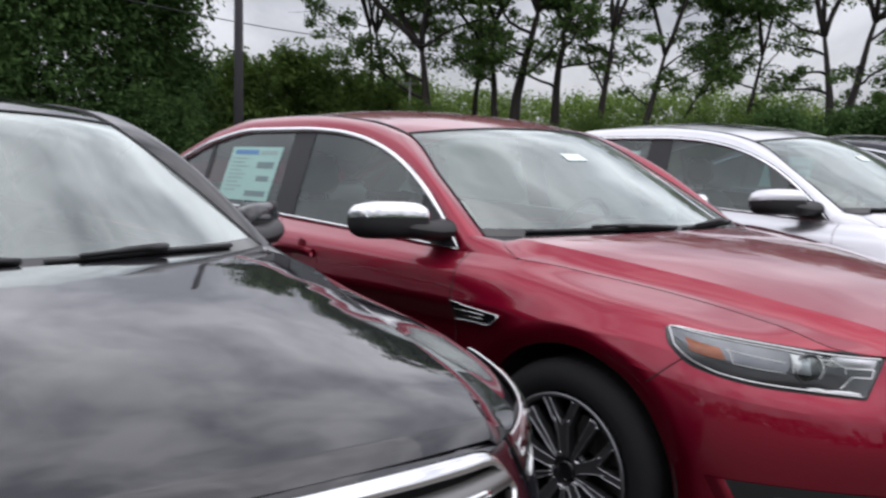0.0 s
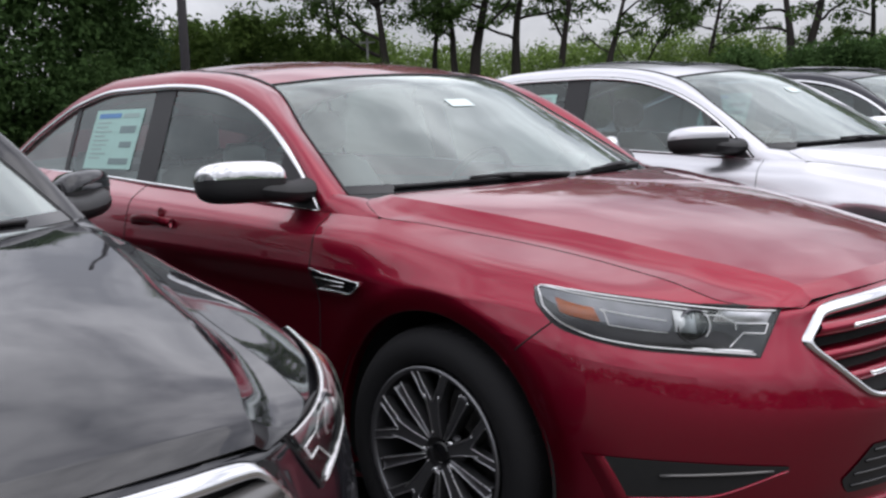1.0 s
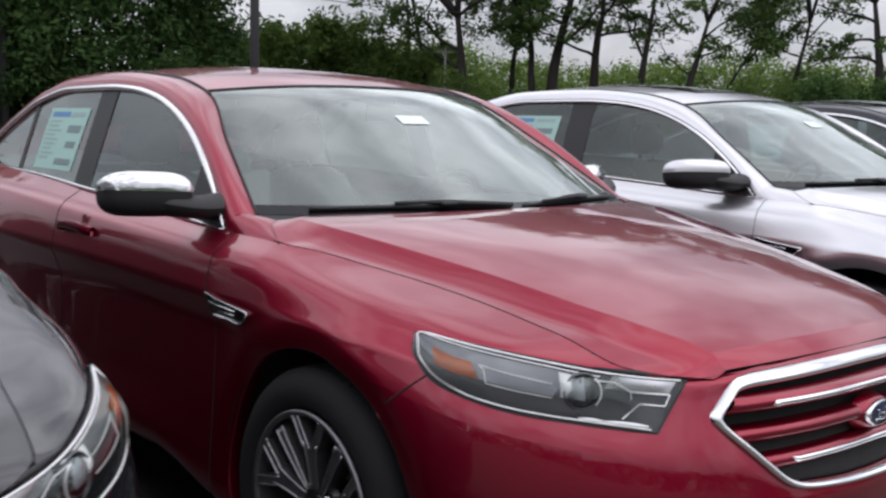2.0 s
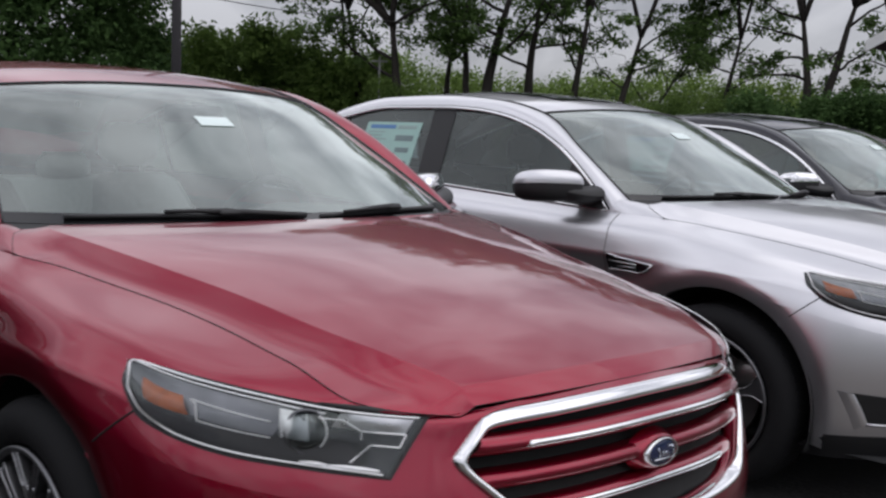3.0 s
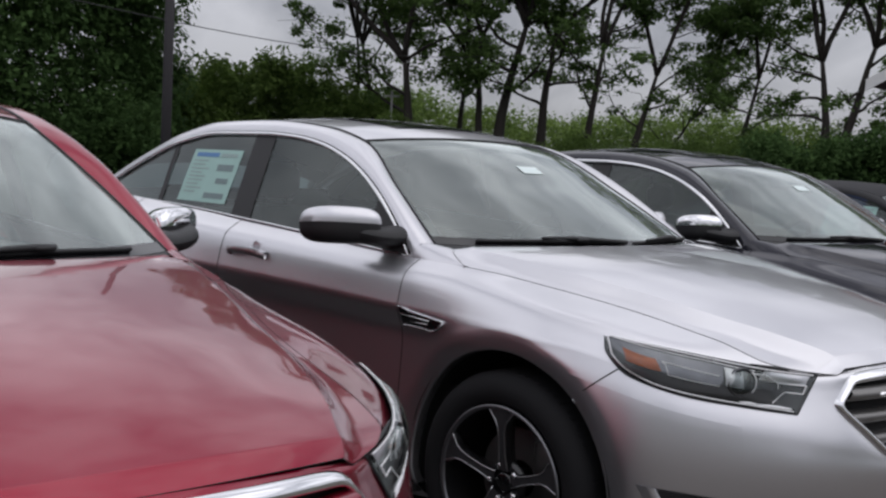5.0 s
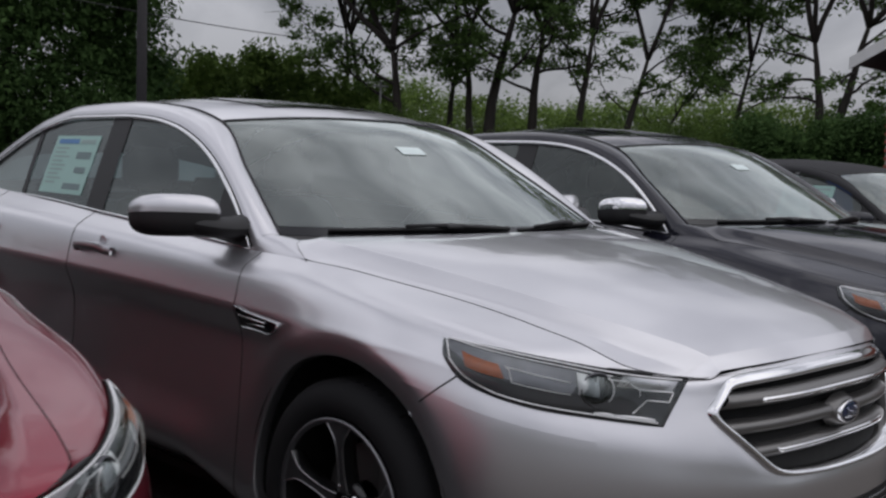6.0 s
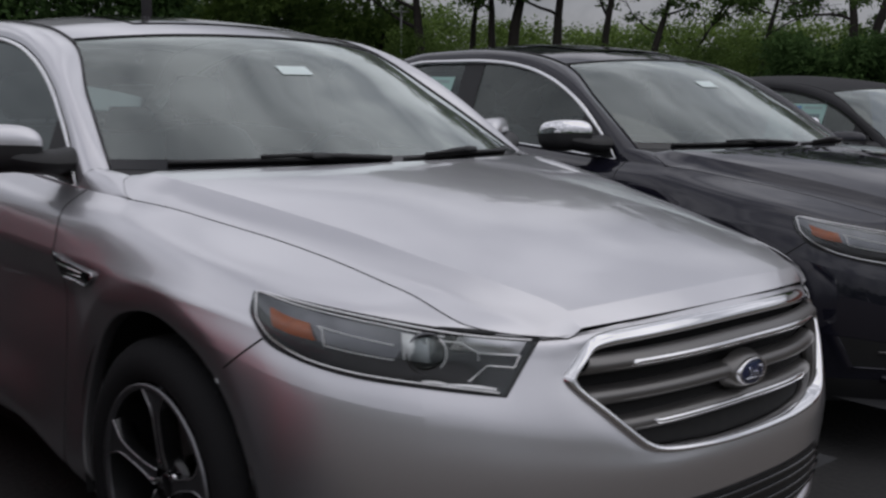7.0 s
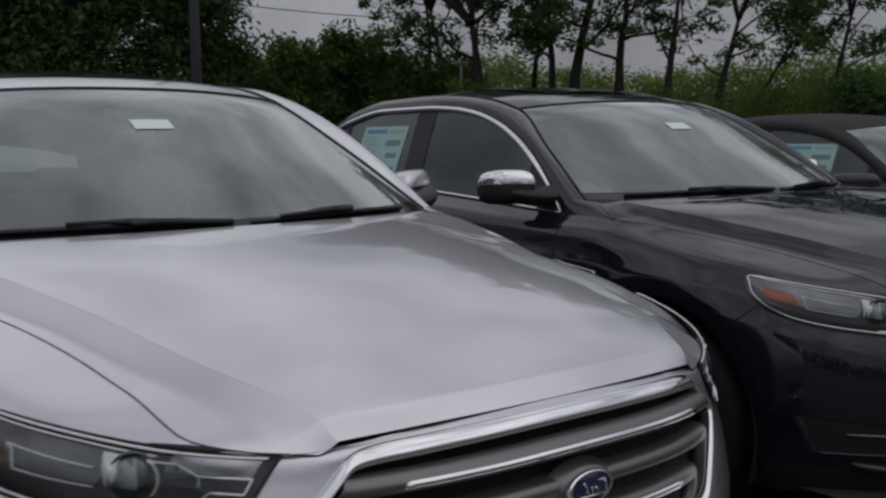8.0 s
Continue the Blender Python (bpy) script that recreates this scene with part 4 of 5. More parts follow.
def build_car(label, m, skin, cap_mat, slat_mat, wheel_style, trim=0.0105, seat_mat=None, sunroof=True, group="sedans parked in a row", top_mat=None, trim_mat=None, sheet_ahead=0.0, reach=1.0, ride=0.0):
    """ride: how far the body sits above its usual height over the wheels."""
    car = thing("sedan", label, "car", m, group)
    P = lambda mesh, name, mat=skin, lab="": both(mesh, name, mat, car, lab)
    i_n, i_arch, i_door, i_mid, i_quarter = station_at(0.70), station_at(0.0), station_at(-0.49), station_at(-1.62), station_at(-2.52)
    last = len(STATIONS) - 1
    jb = int(np.argmin(np.abs(SHELL[station_at(0.36), :33, 2] - 0.725)))
    # front bumper, one piece from side to side
    i_v, j_v = 23, 7
    b = shell_mesh(0, i_v)
    for low in (shell_mesh(i_v, i_n, j_v), shell_mesh(i_n, i_arch, j_v, jb + 1)):
        b.add(low.v, low.f)
    mb = b.mirrored()
    b.add(mb.v, mb.f)
    bumper = cut_grille(b).out("front_bumper", skin, car)
    P(shell_mesh(i_v, i_arch, 0, j_v + 1), "lower_valance", M_PLASTIC)
    f = shell_mesh(i_n, i_arch, jb)
    f2 = shell_mesh(i_arch, i_door)
    f.add(f2.v, f2.f)
    P(f, "front_fender")
    doors = P(shell_mesh(i_door, i_mid), "front_door")
    rdoors = P(shell_mesh(i_mid, i_quarter), "rear_door")
    P(shell_mesh(i_quarter, last), "rear_quarter")
    # gaps between the panels
    for i in (i_door, i_mid, i_quarter):
        pts = [(p[0], -p[1] - 0.0005, p[2]) for p in SHELL[i, 4:] if min(math.hypot(p[0], p[2] - HUB_Z), math.hypot(p[0] + WHEELBASE, p[2] - HUB_Z)) > ARCH_R]
        P(Mesh().tube(pts, 0.0014, 6), "panel_gap", M_WELL)
    js = [on_side(0.318 + 0.09 * g, 0.700 + 0.076 * g, 0.0003) for g in np.linspace(0, 1, 9)]
    P(Mesh().tube(js, 0.0022, 6), "bumper_gap", M_WELL)
    for hx in (0.0, -WHEELBASE):
        P(arch_flange(hx), "arch_edge")
        P(arch_liner(hx), "wheel_well", M_WELL)
    # hood
    hr = np.array(hood_rows())
    hood = Mesh().grid(hr).out("hood", skin, car)
    edge = list(hr[:, 0]) + list(hr[-1, 1:-1]) + list(hr[::-1, -1])
    Mesh().tube([np.array(p) - (0, 0, 0.0003) for p in edge], 0.0009, 6).out("hood_gap", M_WELL, hood)
    # fender top beside the glass
    a = [(x, -float(top_w(x)), float(top_z(x))) for x in np.linspace(-0.552, -0.285, 9)]
    c = line3([(-0.490, -0.793, 1.061), (-0.45, -0.786, 1.057), (-0.405, -0.778, 1.050), (-0.285, -0.852, 1.004)], 9)
    foot = line3(rail_rows()[0], 6)
    rows = []
    for i, (p, q) in enumerate(zip(a, c)):
        row = []
        for k, g in enumerate(np.linspace(0, 1, 6)):
            flat = np.array(p) + (np.array(q) - np.array(p)) * g
            first = np.array(a[0]) + (np.array(c[0]) - np.array(a[0])) * g
            row.append(flat + (foot[k] - first) * (1 - i / 8) ** 1.3 * min(1, g * 5) + (0, 0, 0.004 * math.sin(math.pi * g) * min(1, i / 3)))
        rows.append(row)
    P(Mesh().grid(rows), "fender_top")
    # pillars, roof, glass
    P(Mesh().grid(rail_rows()), "roof_rail", top_mat or skin)
    a = [(x, -float(top_w(x)), float(top_z(x))) for x in np.linspace(-2.90, -3.22, 6)]
    rr = rail_rows()[-1]
    c = line3(rr, 6)
    P(Mesh().grid([[np.array(p) * (1 - g) + np.array(q) * g for g in (0, 0.5, 1)] for p, q in zip(a, c)]), "pillar_foot")
    bx0 = lambda s: 0.288 * (1 - s) + 0.107 * s
    bz0 = lambda s: -0.004 * (1 - s) + 0.032 * s
    ws = across(0, _kh, 45, bx0, bz0)
    glass = Mesh().grid(ws).facing((1, 0, 1)).out("windshield", M_WIND, car, "reflective laminated windshield")
    glass.visible_shadow = False
    n = len(ws)
    frit = Mesh().grid(ws[:3] + (0.002, 0, 0.002))
    frit.out("glass_border", M_FRIT, glass)
    Mesh().tube(ws[-1] + (0.001, 0, 0.002), 0.004, 6).out("header_seal", M_PLASTIC, glass)
    lab = ws[int(n * 0.64):int(n * 0.64) + 3, 20:25] + (0.002, -0.014, 0.002)
    Mesh().grid(lab).out("window_label", M_PAPER, glass, "small white label under the mirror")
    roof = across(_kh, _kr, 33, lambda s: 0.107 * (1 - s) ** 3 - 0.05 * s**3, lambda s: 0.032 + 0.012 * math.sin(math.pi * s))
    top = Mesh().grid(roof).out("roof", top_mat or skin, car)
    if sunroof:
        k0, k1 = int(len(roof) * 0.12), int(len(roof) * 0.60)
        Mesh().grid(roof[k0:k1, 7:26] + (0, 0, 0.004)).out("sunroof", M_GLOSSBLACK, top, "dark glass sunroof")
    P(Mesh().tube(EDGE[_kh - 2:_kr + 1] + (0, 0, 0.002), 0.0055, 6), "roof_ditch", M_PLASTIC)
    P(Mesh().tube(EDGE[:_kh - 1] + (0.002, 0, 0.002), 0.0035, 6), "windshield_seal", M_PLASTIC)
    rw = Mesh().grid(across(_kr, 120, 33, lambda s: -0.05 - 0.10 * s, lambda s: 0.032 * (1 - s) + 0.012)).facing((-1, 0, 1)).out("rear_window", M_REAR, car)
    rw.visible_shadow = False
    deck = []
    for x in np.linspace(-3.02, -4.05, 20):
        tw, tz = float(top_w(x)), float(top_z(x))
        deck.append([(x - 0.06 * (1 - t * t), t * tw, tz + 0.03 * (1 - t * t)) for t in np.linspace(-1, 1, 17)])
    Mesh().grid(deck).out("trunk_lid", skin, car)
    # side glass and its frame
    for x0, x1, nm in ((-0.79, -1.575, "front_side_window"), (-1.72, -2.365, "rear_side_window"), (-2.395, -3.0, "quarter_window")):
        for w_ in P(side_sheet(x0, x1), nm, M_TINT):
            w_.visible_shadow = False
    P(side_sheet(-0.553, -0.80, 0.004), "window_corner", M_PLASTIC)
    P(side_sheet(-1.57, -1.725, 0.003), "door_pillar", M_PLASTIC)
    P(side_sheet(-2.36, -2.40, 0.003, 5), "window_divider", M_PLASTIC)
    loop = np.vstack([DLO_TOP[::2], DLO_LOW[::-2]])
    loop[:, 1] -= 0.004
    k = len(DLO_TOP[::2])
    ta = [trim * min(1, 0.25 + 0.75 * i / 7) for i in range(k)]
    tb = [trim * 0.5 * min(1, 0.3 + 0.7 * (len(loop) - k - 1 - i) / 6) for i in range(len(loop) - k)]
    P(Mesh().tube(loop[:k], ta, 8).tube(loop[k:], tb, 8), "window_trim", trim_mat or M_CHROME)
    # cowl and wipers
    base, hre = ws[0], hr[0]
    cow = []
    for t in np.linspace(-1, 1, 33):
        p = np.array([np.interp(t, np.linspace(-1, 1, 45), base[:, k]) for k in range(3)])
        q = np.array([np.interp(t, np.linspace(-1, 1, hr.shape[1]), hre[:, k]) for k in range(3)])
        cow.append([p + (-0.03, 0, 0.012), p + (0.02, 0, -0.006), q + (-0.005, 0, -0.020), q + (0.05, 0, -0.022)])
    Mesh().grid(cow).out("cowl_panel", M_PLASTIC, car)
    for y0, y1, lean in ((-0.66, -0.04, 0.010), (0.02, 0.62, 0.014)):
        pts, arm = [], []
        for g in np.linspace(0, 1, 15):
            y = y0 + (y1 - y0) * g
            t = y / 0.78
            row = 0.9 + 0.5 * math.sin(math.pi * g)
            r0 = int(row)
            p = ws[r0] + (ws[r0 + 1] - ws[r0]) * (row - r0)
            q = np.array([np.interp(t, np.linspace(-1, 1, 45), p[:, k]) for k in range(3)])
            pts.append(q + (0.006, 0, 0.008))
            arm.append(q + (0.016, 0, 0.022 - 0.016 * abs(g - 0.5)))
        wp = Mesh().tube(pts, 0.0075, 6).out("wiper", M_PLASTIC, car, "black windshield wiper at rest")
        Mesh().tube(arm[5:] if y0 < 0 else arm[2:9], [0.006] * 3 + [0.009] * (7 if y0 < 0 else 4), 6).out("wiper_arm", M_PLASTIC, wp)
        k = 9 if y0 < 0 else 7
        Mesh().box(np.array(arm[k]) - (0.014, 0.04, 0.012), np.array(arm[k]) + (0.012, 0.04, 0.006), 0.006).out("wiper_clip", M_PLASTIC, wp)
    headlights(car)
    grille(car, slat_mat)
    mirrors(car, cap_mat, reach)
    cabin(car, seat_mat or M_SEAT, M_DASH if seat_mat else M_CABIN)
    sticker(car, sheet_ahead)
    # vent behind the front wheel
    top = [np.array((x, -1, z)) for x, z in zip(np.linspace(-0.478, -0.262, 13), np.linspace(0.852, 0.824, 13))]
    lowv = [np.array((x, -1, z)) for x, z in zip(np.linspace(-0.478, -0.262, 13), [0.790] * 6 + [0.789, 0.788, 0.786, 0.787, 0.793, 0.804, 0.822])]
    v = both(Mesh().grid(patch(top, lowv, 6, (0, 1, 0), 0.003)), "fender_vent", M_GLOSSBLACK, car, "black side vent edged in chrome")
    ring = [on_side(p[0], p[2], 0.005) for p in top + lowv[::-1]]
    both(Mesh().tube(ring[:13], 0.0026, 6).tube(ring[13:], 0.0034, 6).tube([on_side(-0.47, 0.828, 0.004), on_side(-0.33, 0.819, 0.004)], 0.003, 6).tube([on_side(-0.43, 0.806, 0.004), on_side(-0.34, 0.807, 0.004)], 0.002, 6), "vent_trim", M_CHROME, car, parents=v)
    # handles
    for hx, ds in ((-1.41, doors), (-2.44, rdoors)):
        hz = 0.955 if hx > -2 else 0.985
        pts = [on_side(hx + d, hz + 0.006 * math.cos(d * 20), l) for d, l in ((-0.125, 0.004), (-0.11, 0.028), (-0.04, 0.036), (0.05, 0.034), (0.10, 0.026), (0.118, 0.003))]
        rows = []
        for p in line3(pts, 17):
            rows.append([p + (0, dy, dz) for dy, dz in ((-0.008, 0.014), (-0.013, 0.0), (-0.008, -0.016), (0.006, -0.016), (0.010, 0.0), (0.006, 0.014), (-0.008, 0.014))])
        both(Mesh().grid(rows), "door_handle", skin, car, parents=ds)
        kc = on_side(hx + 0.035, hz + 0.026)
        both(Mesh().grid([[kc + (r * math.cos(a), d, r * math.sin(a)) for r, d in ((0.024, -0.002), (0.021, -0.003), (0.0005, -0.002))] for a in np.linspace(0, math.tau, 25)[:-1]], closed=True), "handle_recess", skin, car, parents=ds)
    # lower front: fog pockets, intake, chin
    fg = []
    for u in np.linspace(0, 1, 17):
        ya, za = 0.882 - 0.316 * u, 0.453 - 0.041 * u
        yb, zb = 0.845 - 0.279 * u, 0.345 + 0.066 * float(ease((u - 0.45) / 0.75)) ** 0.8
        fg.append([on_front(-(ya + (yb - ya) * v), za + (zb - za) * v, 0.004) for v in np.linspace(0, 1, 6)])
    # flush black sheet; the shade of the uncut recess is put into its tone
    fog = both(Mesh().grid(fg), "fog_pocket", M_WELL, car)
    flange = []
    for v in np.linspace(0, 1, 8):
        yi, zi, yo, zo = 0.882 - 0.037 * v, 0.453 - 0.108 * v, 0.908 - 0.042 * v, 0.459 - 0.140 * v
        flange.append([on_front(-(yi + (yo - yi) * g), zi + (zo - zi) * g, h) for g, h in ((-0.08, 0.003), (0.05, 0.008), (0.5, 0.006), (1.0, 0.0005))])
    both(Mesh().grid(flange).facing((1, -0.3, 0.3)), "pocket_flange", skin, car, parents=fog)
    both(Mesh().tube([p[-1] + (-0.002, 0, -0.003) for p in fg], 0.006, 6), "pocket_edge", skin, car, parents=fog)
    both(Mesh().tube([on_front(y, 0.405, 0.008) for y in np.linspace(-0.80, -0.60, 9)], 0.004, 6), "pocket_bar", M_SLATGREY, car, parents=fog)
    rows = []
    for z in np.linspace(0.315, 0.435, 7):
        hw = np.interp(z, [0.315, 0.35, 0.435], [0.40, 0.43, 0.34])
        rows.append([on_front(y, z, 0.004) for y in np.linspace(-hw, hw, 25)])
    intake = Mesh().grid(rows).out("lower_intake", M_PLASTIC, bumper)
    for z in (0.335, 0.365, 0.395, 0.42):
        hw = np.interp(z, [0.315, 0.35, 0.435], [0.40, 0.43, 0.34]) - 0.02
        Mesh().tube([on_front(y, z, 0.006) for y in np.linspace(-hw, hw, 25)], 0.0045, 5).out("intake_rib", M_GLOSSBLACK, intake)
    Mesh().tube([on_front(y, 0.262 + 0.05 * (abs(y) / 0.8) ** 3, 0.004) for y in np.linspace(-0.78, 0.78, 41)], 0.016, 8).out("chin_lip", skin, bumper)
    both(Mesh().grid(patch([np.array((x, -1, 0.98)) for x in np.linspace(-3.75, -4.0, 8)], [np.array((x, -1, 0.80)) for x in np.linspace(-3.70, -4.0, 8)], 5, (0, 1, 0), 0.004)), "tail_light", M_RED_LAMP, car)
    for x in (0.0, -WHEELBASE):
        for right in (True, False):
            wheel(car, (x, -0.905 if right else 0.905, HUB_Z - ride), right, wheel_style)
    return car


# ---------------------------------------------------------------- the row
build_car("black four-door sedan with chrome grille and black mirrors", pose(-0.131, -2.461, 0, 0, 0, -1.62), M_BLACK, M_BLACK, M_SLATGREY, "multi")
build_car("dark red metallic four-door sedan with chrome mirrors", pose(0, 0, 0), M_RED, M_CHROME, M_RED, "multi", 0.0125, M_TAN, sunroof=False)
build_car("silver four-door sedan with black five-spoke wheels", pose(0.014, 2.620, 0.017, 0, 0, 2.5), M_SILVER, M_SILVER, M_SLATGREY, "five", 0.009, ride=0.017)
build_car("dark blue-black four-door sedan with chrome mirrors", pose(-0.132, 5.017, 0, 0, 0, -0.93), M_NAVY, M_CHROME, M_SLATGREY, "multi", 0.0125, reach=0.72)
small = build_car("small dark car with a black cloth roof", pose(-0.30, 7.46, 0, 0, 0, -1.0) @ Matrix.Scale(0.92, 4), M_NAVY, M_NAVY, M_SLATGREY, "multi", 0.004, sunroof=False, top_mat=M_FABRIC, trim_mat=M_PLASTIC, sheet_ahead=0.75)
small.name = "convertible_car"


# ---------------------------------------------------------------- ground
g = Mesh().grid([[(x, y, 0) for y in (-400, -20, 25, 400)] for x in (-400, -14, 25, 400)])


def lot_surface():
    """Asphalt with the shade between the cars put into a darker stall tone, worn brown-grey gravelly asphalt along the
    lane, with a ragged border.
    """
    m, nt, b = material("lot_asphalt")
    b.inputs["Roughness"].default_value = 0.9
    tc = nt.nodes.new("ShaderNodeTexCoord")

    def tex(scale, detail):
        n = nt.nodes.new("ShaderNodeTexNoise")
        n.inputs["Scale"].default_value, n.inputs["Detail"].default_value = scale, detail
        nt.links.new(tc.outputs["Object"], n.inputs["Vector"])
        return n

    def mixed(lo, hi, fac):
        x = nt.nodes.new("ShaderNodeMix")
        x.data_type = "RGBA"
        for socket, c in ((6, lo), (7, hi)):
            if isinstance(c, tuple):
                x.inputs[socket].default_value = (*c, 1)
            else:
                nt.links.new(c, x.inputs[socket])
        nt.links.new(fac, x.inputs[0])
        return x.outputs[2]
    stones, blotch = tex(45, 6), tex(0.8, 5)
    stall_shade = mixed((0.018, 0.018, 0.018), (0.045, 0.043, 0.042), stones.outputs["Fac"])
    worn = mixed((0.055, 0.047, 0.040), (0.16, 0.14, 0.12), stones.outputs["Fac"])
    split = nt.nodes.new("ShaderNodeSeparateXYZ")
    nt.links.new(tc.outputs["Object"], split.inputs[0])
    edge = nt.nodes.new("ShaderNodeMath")
    edge.operation = "MULTIPLY_ADD"
    edge.inputs[1].default_value = 1.6
    nt.links.new(blotch.outputs["Fac"], edge.inputs[0])
    nt.links.new(split.outputs["X"], edge.inputs[2])
    step = nt.nodes.new("ShaderNodeMapRange")
    step.inputs["From Min"].default_value, step.inputs["From Max"].default_value = 1.55, 2.0
    nt.links.new(edge.outputs[0], step.inputs["Value"])
    nt.links.new(mixed(stall_shade, worn, step.outputs["Result"]), b.inputs["Base Color"])
    bp = nt.nodes.new("ShaderNodeBump")
    bp.inputs["Strength"].default_value, bp.inputs["Distance"].default_value = 0.6, 0.012
    nt.links.new(stones.outputs["Fac"], bp.inputs["Height"])
    nt.links.new(bp.outputs["Normal"], b.inputs["Normal"])
    return m


ground = g.out("ground", lot_surface(), None, smooth=False)
tagged(ground, "worn grey asphalt of the lot, turning to gravel", "ground", kind="structure")


# ---------------------------------------------------------------- trees
def leaf_material(name, color, spread, glow=0.3):
    m, nt, b = material(name)
    geo = nt.nodes.new("ShaderNodeNewGeometry")
    ramp = nt.nodes.new("ShaderNodeValToRGB")
    ramp.color_ramp.elements[0].color = (*[c * (1 - spread) for c in color], 1)
    ramp.color_ramp.elements[1].color = (color[0] * (1 + spread * 1.4), color[1] * (1 + spread), color[2] * (1 + spread * 0.6), 1)
    # sprays of younger and older growth, a metre or two across, over the leaf-to-leaf difference
    tc = nt.nodes.new("ShaderNodeTexCoord")
    growth = nt.nodes.new("ShaderNodeTexNoise")
    growth.inputs["Scale"].default_value, growth.inputs["Detail"].default_value = 0.55, 3
    nt.links.new(tc.outputs["Object"], growth.inputs["Vector"])
    stretch = nt.nodes.new("ShaderNodeMapRange")
    stretch.inputs["From Min"].default_value, stretch.inputs["From Max"].default_value = 0.32, 0.68
    nt.links.new(growth.outputs["Fac"], stretch.inputs["Value"])
    blend = nt.nodes.new("ShaderNodeMix")
    blend.inputs["Factor"].default_value = 0.6
    nt.links.new(geo.outputs["Random Per Island"], blend.inputs[2])
    nt.links.new(stretch.outputs["Result"], blend.inputs[3])
    nt.links.new(blend.outputs[0], ramp.inputs["Fac"])
    nt.links.new(ramp.outputs["Color"], b.inputs["Base Color"])
    b.inputs["Roughness"].default_value = 0.8
    b.inputs["Specular IOR Level"].default_value = 0.1
    tr = nt.nodes.new("ShaderNodeBsdfTranslucent")
    nt.links.new(ramp.outputs["Color"], tr.inputs["Color"])
    mix = nt.nodes.new("ShaderNodeMixShader")
    mix.inputs["Fac"].default_value = glow
    nt.links.new(b.outputs[0], mix.inputs[1])
    nt.links.new(tr.outputs[0], mix.inputs[2])
    nt.links.new(mix.outputs[0], nt.nodes["Material Output"].inputs["Surface"])
    return m


M_BARK = plain("dark_bark", (0.035, 0.029, 0.025), 0.9, vary=0.4, scale=9, bump=0.02)
M_LEAF_MAPLE = leaf_material("maple_leaves", (0.066, 0.132, 0.048), 0.5, 0.45)
M_LEAF_LOCUST = leaf_material("locust_leaves", (0.100, 0.180, 0.062), 0.5, 0.5)
M_LEAF_BUSH = leaf_material("scrub_leaves", (0.120, 0.205, 0.062), 0.55, 0.5)
M_LEAF_FAR = leaf_material("far_wood_leaves", (0.13, 0.21, 0.06), 0.45, 0.35)
CAM0 = (2.16, -3.53)


def spot(az, dist):
    """A place by its bearing from +y towards -x and its distance from the lane in front of the cars."""
    return CAM0[0] - dist * math.sin(radians(az)), CAM0[1] + dist * math.cos(radians(az))


def leaves(centres, radii, per, size, rng):
    """Leaf blades scattered in flattened clumps: arrays of vertices and faces."""
    c = np.repeat(np.asarray(centres), per, axis=0)
    r = np.repeat(np.asarray(radii), per, axis=0)
    n = len(c)
    d = rng.normal(size=(n, 3))
    d /= np.linalg.norm(d, axis=1, keepdims=True)
    p = c + d * r * (rng.random((n, 1)) ** 0.45)
    face = d * 0.7 + rng.normal(size=(n, 3)) * 0.55 + (0, 0, 0.55)
    a = np.cross(face, rng.normal(size=(n, 3)))
    a /= np.linalg.norm(a, axis=1, keepdims=True)
    b = np.cross(face, a)
    b /= np.linalg.norm(b, axis=1, keepdims=True)
    s = size * (0.55 + 0.9 * rng.random((n, 1)))
    V = np.stack([p - a * s, p + b * s * 0.42, p + a * s, p - b * s * 0.42], 1).reshape(-1, 3)
    F = np.arange(4 * n).reshape(-1, 4)
    return V, F


def leaf_object(name, V, F, mat, parent=None):
    me = bpy.data.meshes.new(name)
    me.from_pydata(V.tolist(), [], F.tolist())
    me.materials.append(mat)
    ob = new(name, me)
    ob.parent = parent
    return ob


def limb(m, start, way, length, r0, rng, bend=0.25, n=7):
    pts, p, w = [Vector(start)], Vector(start), Vector(way).normalized()
    for _ in range(n):
        w = (w + Vector(rng.normal(size=3)) * bend * 0.35 + Vector((0, 0, 0.04))).normalized()
        p = p + w * length / n
        pts.append(p.copy())
    m.tube(pts, list(np.linspace(r0, r0 * 0.3, n + 1)), 7 if r0 > 0.06 else 4)
    return pts


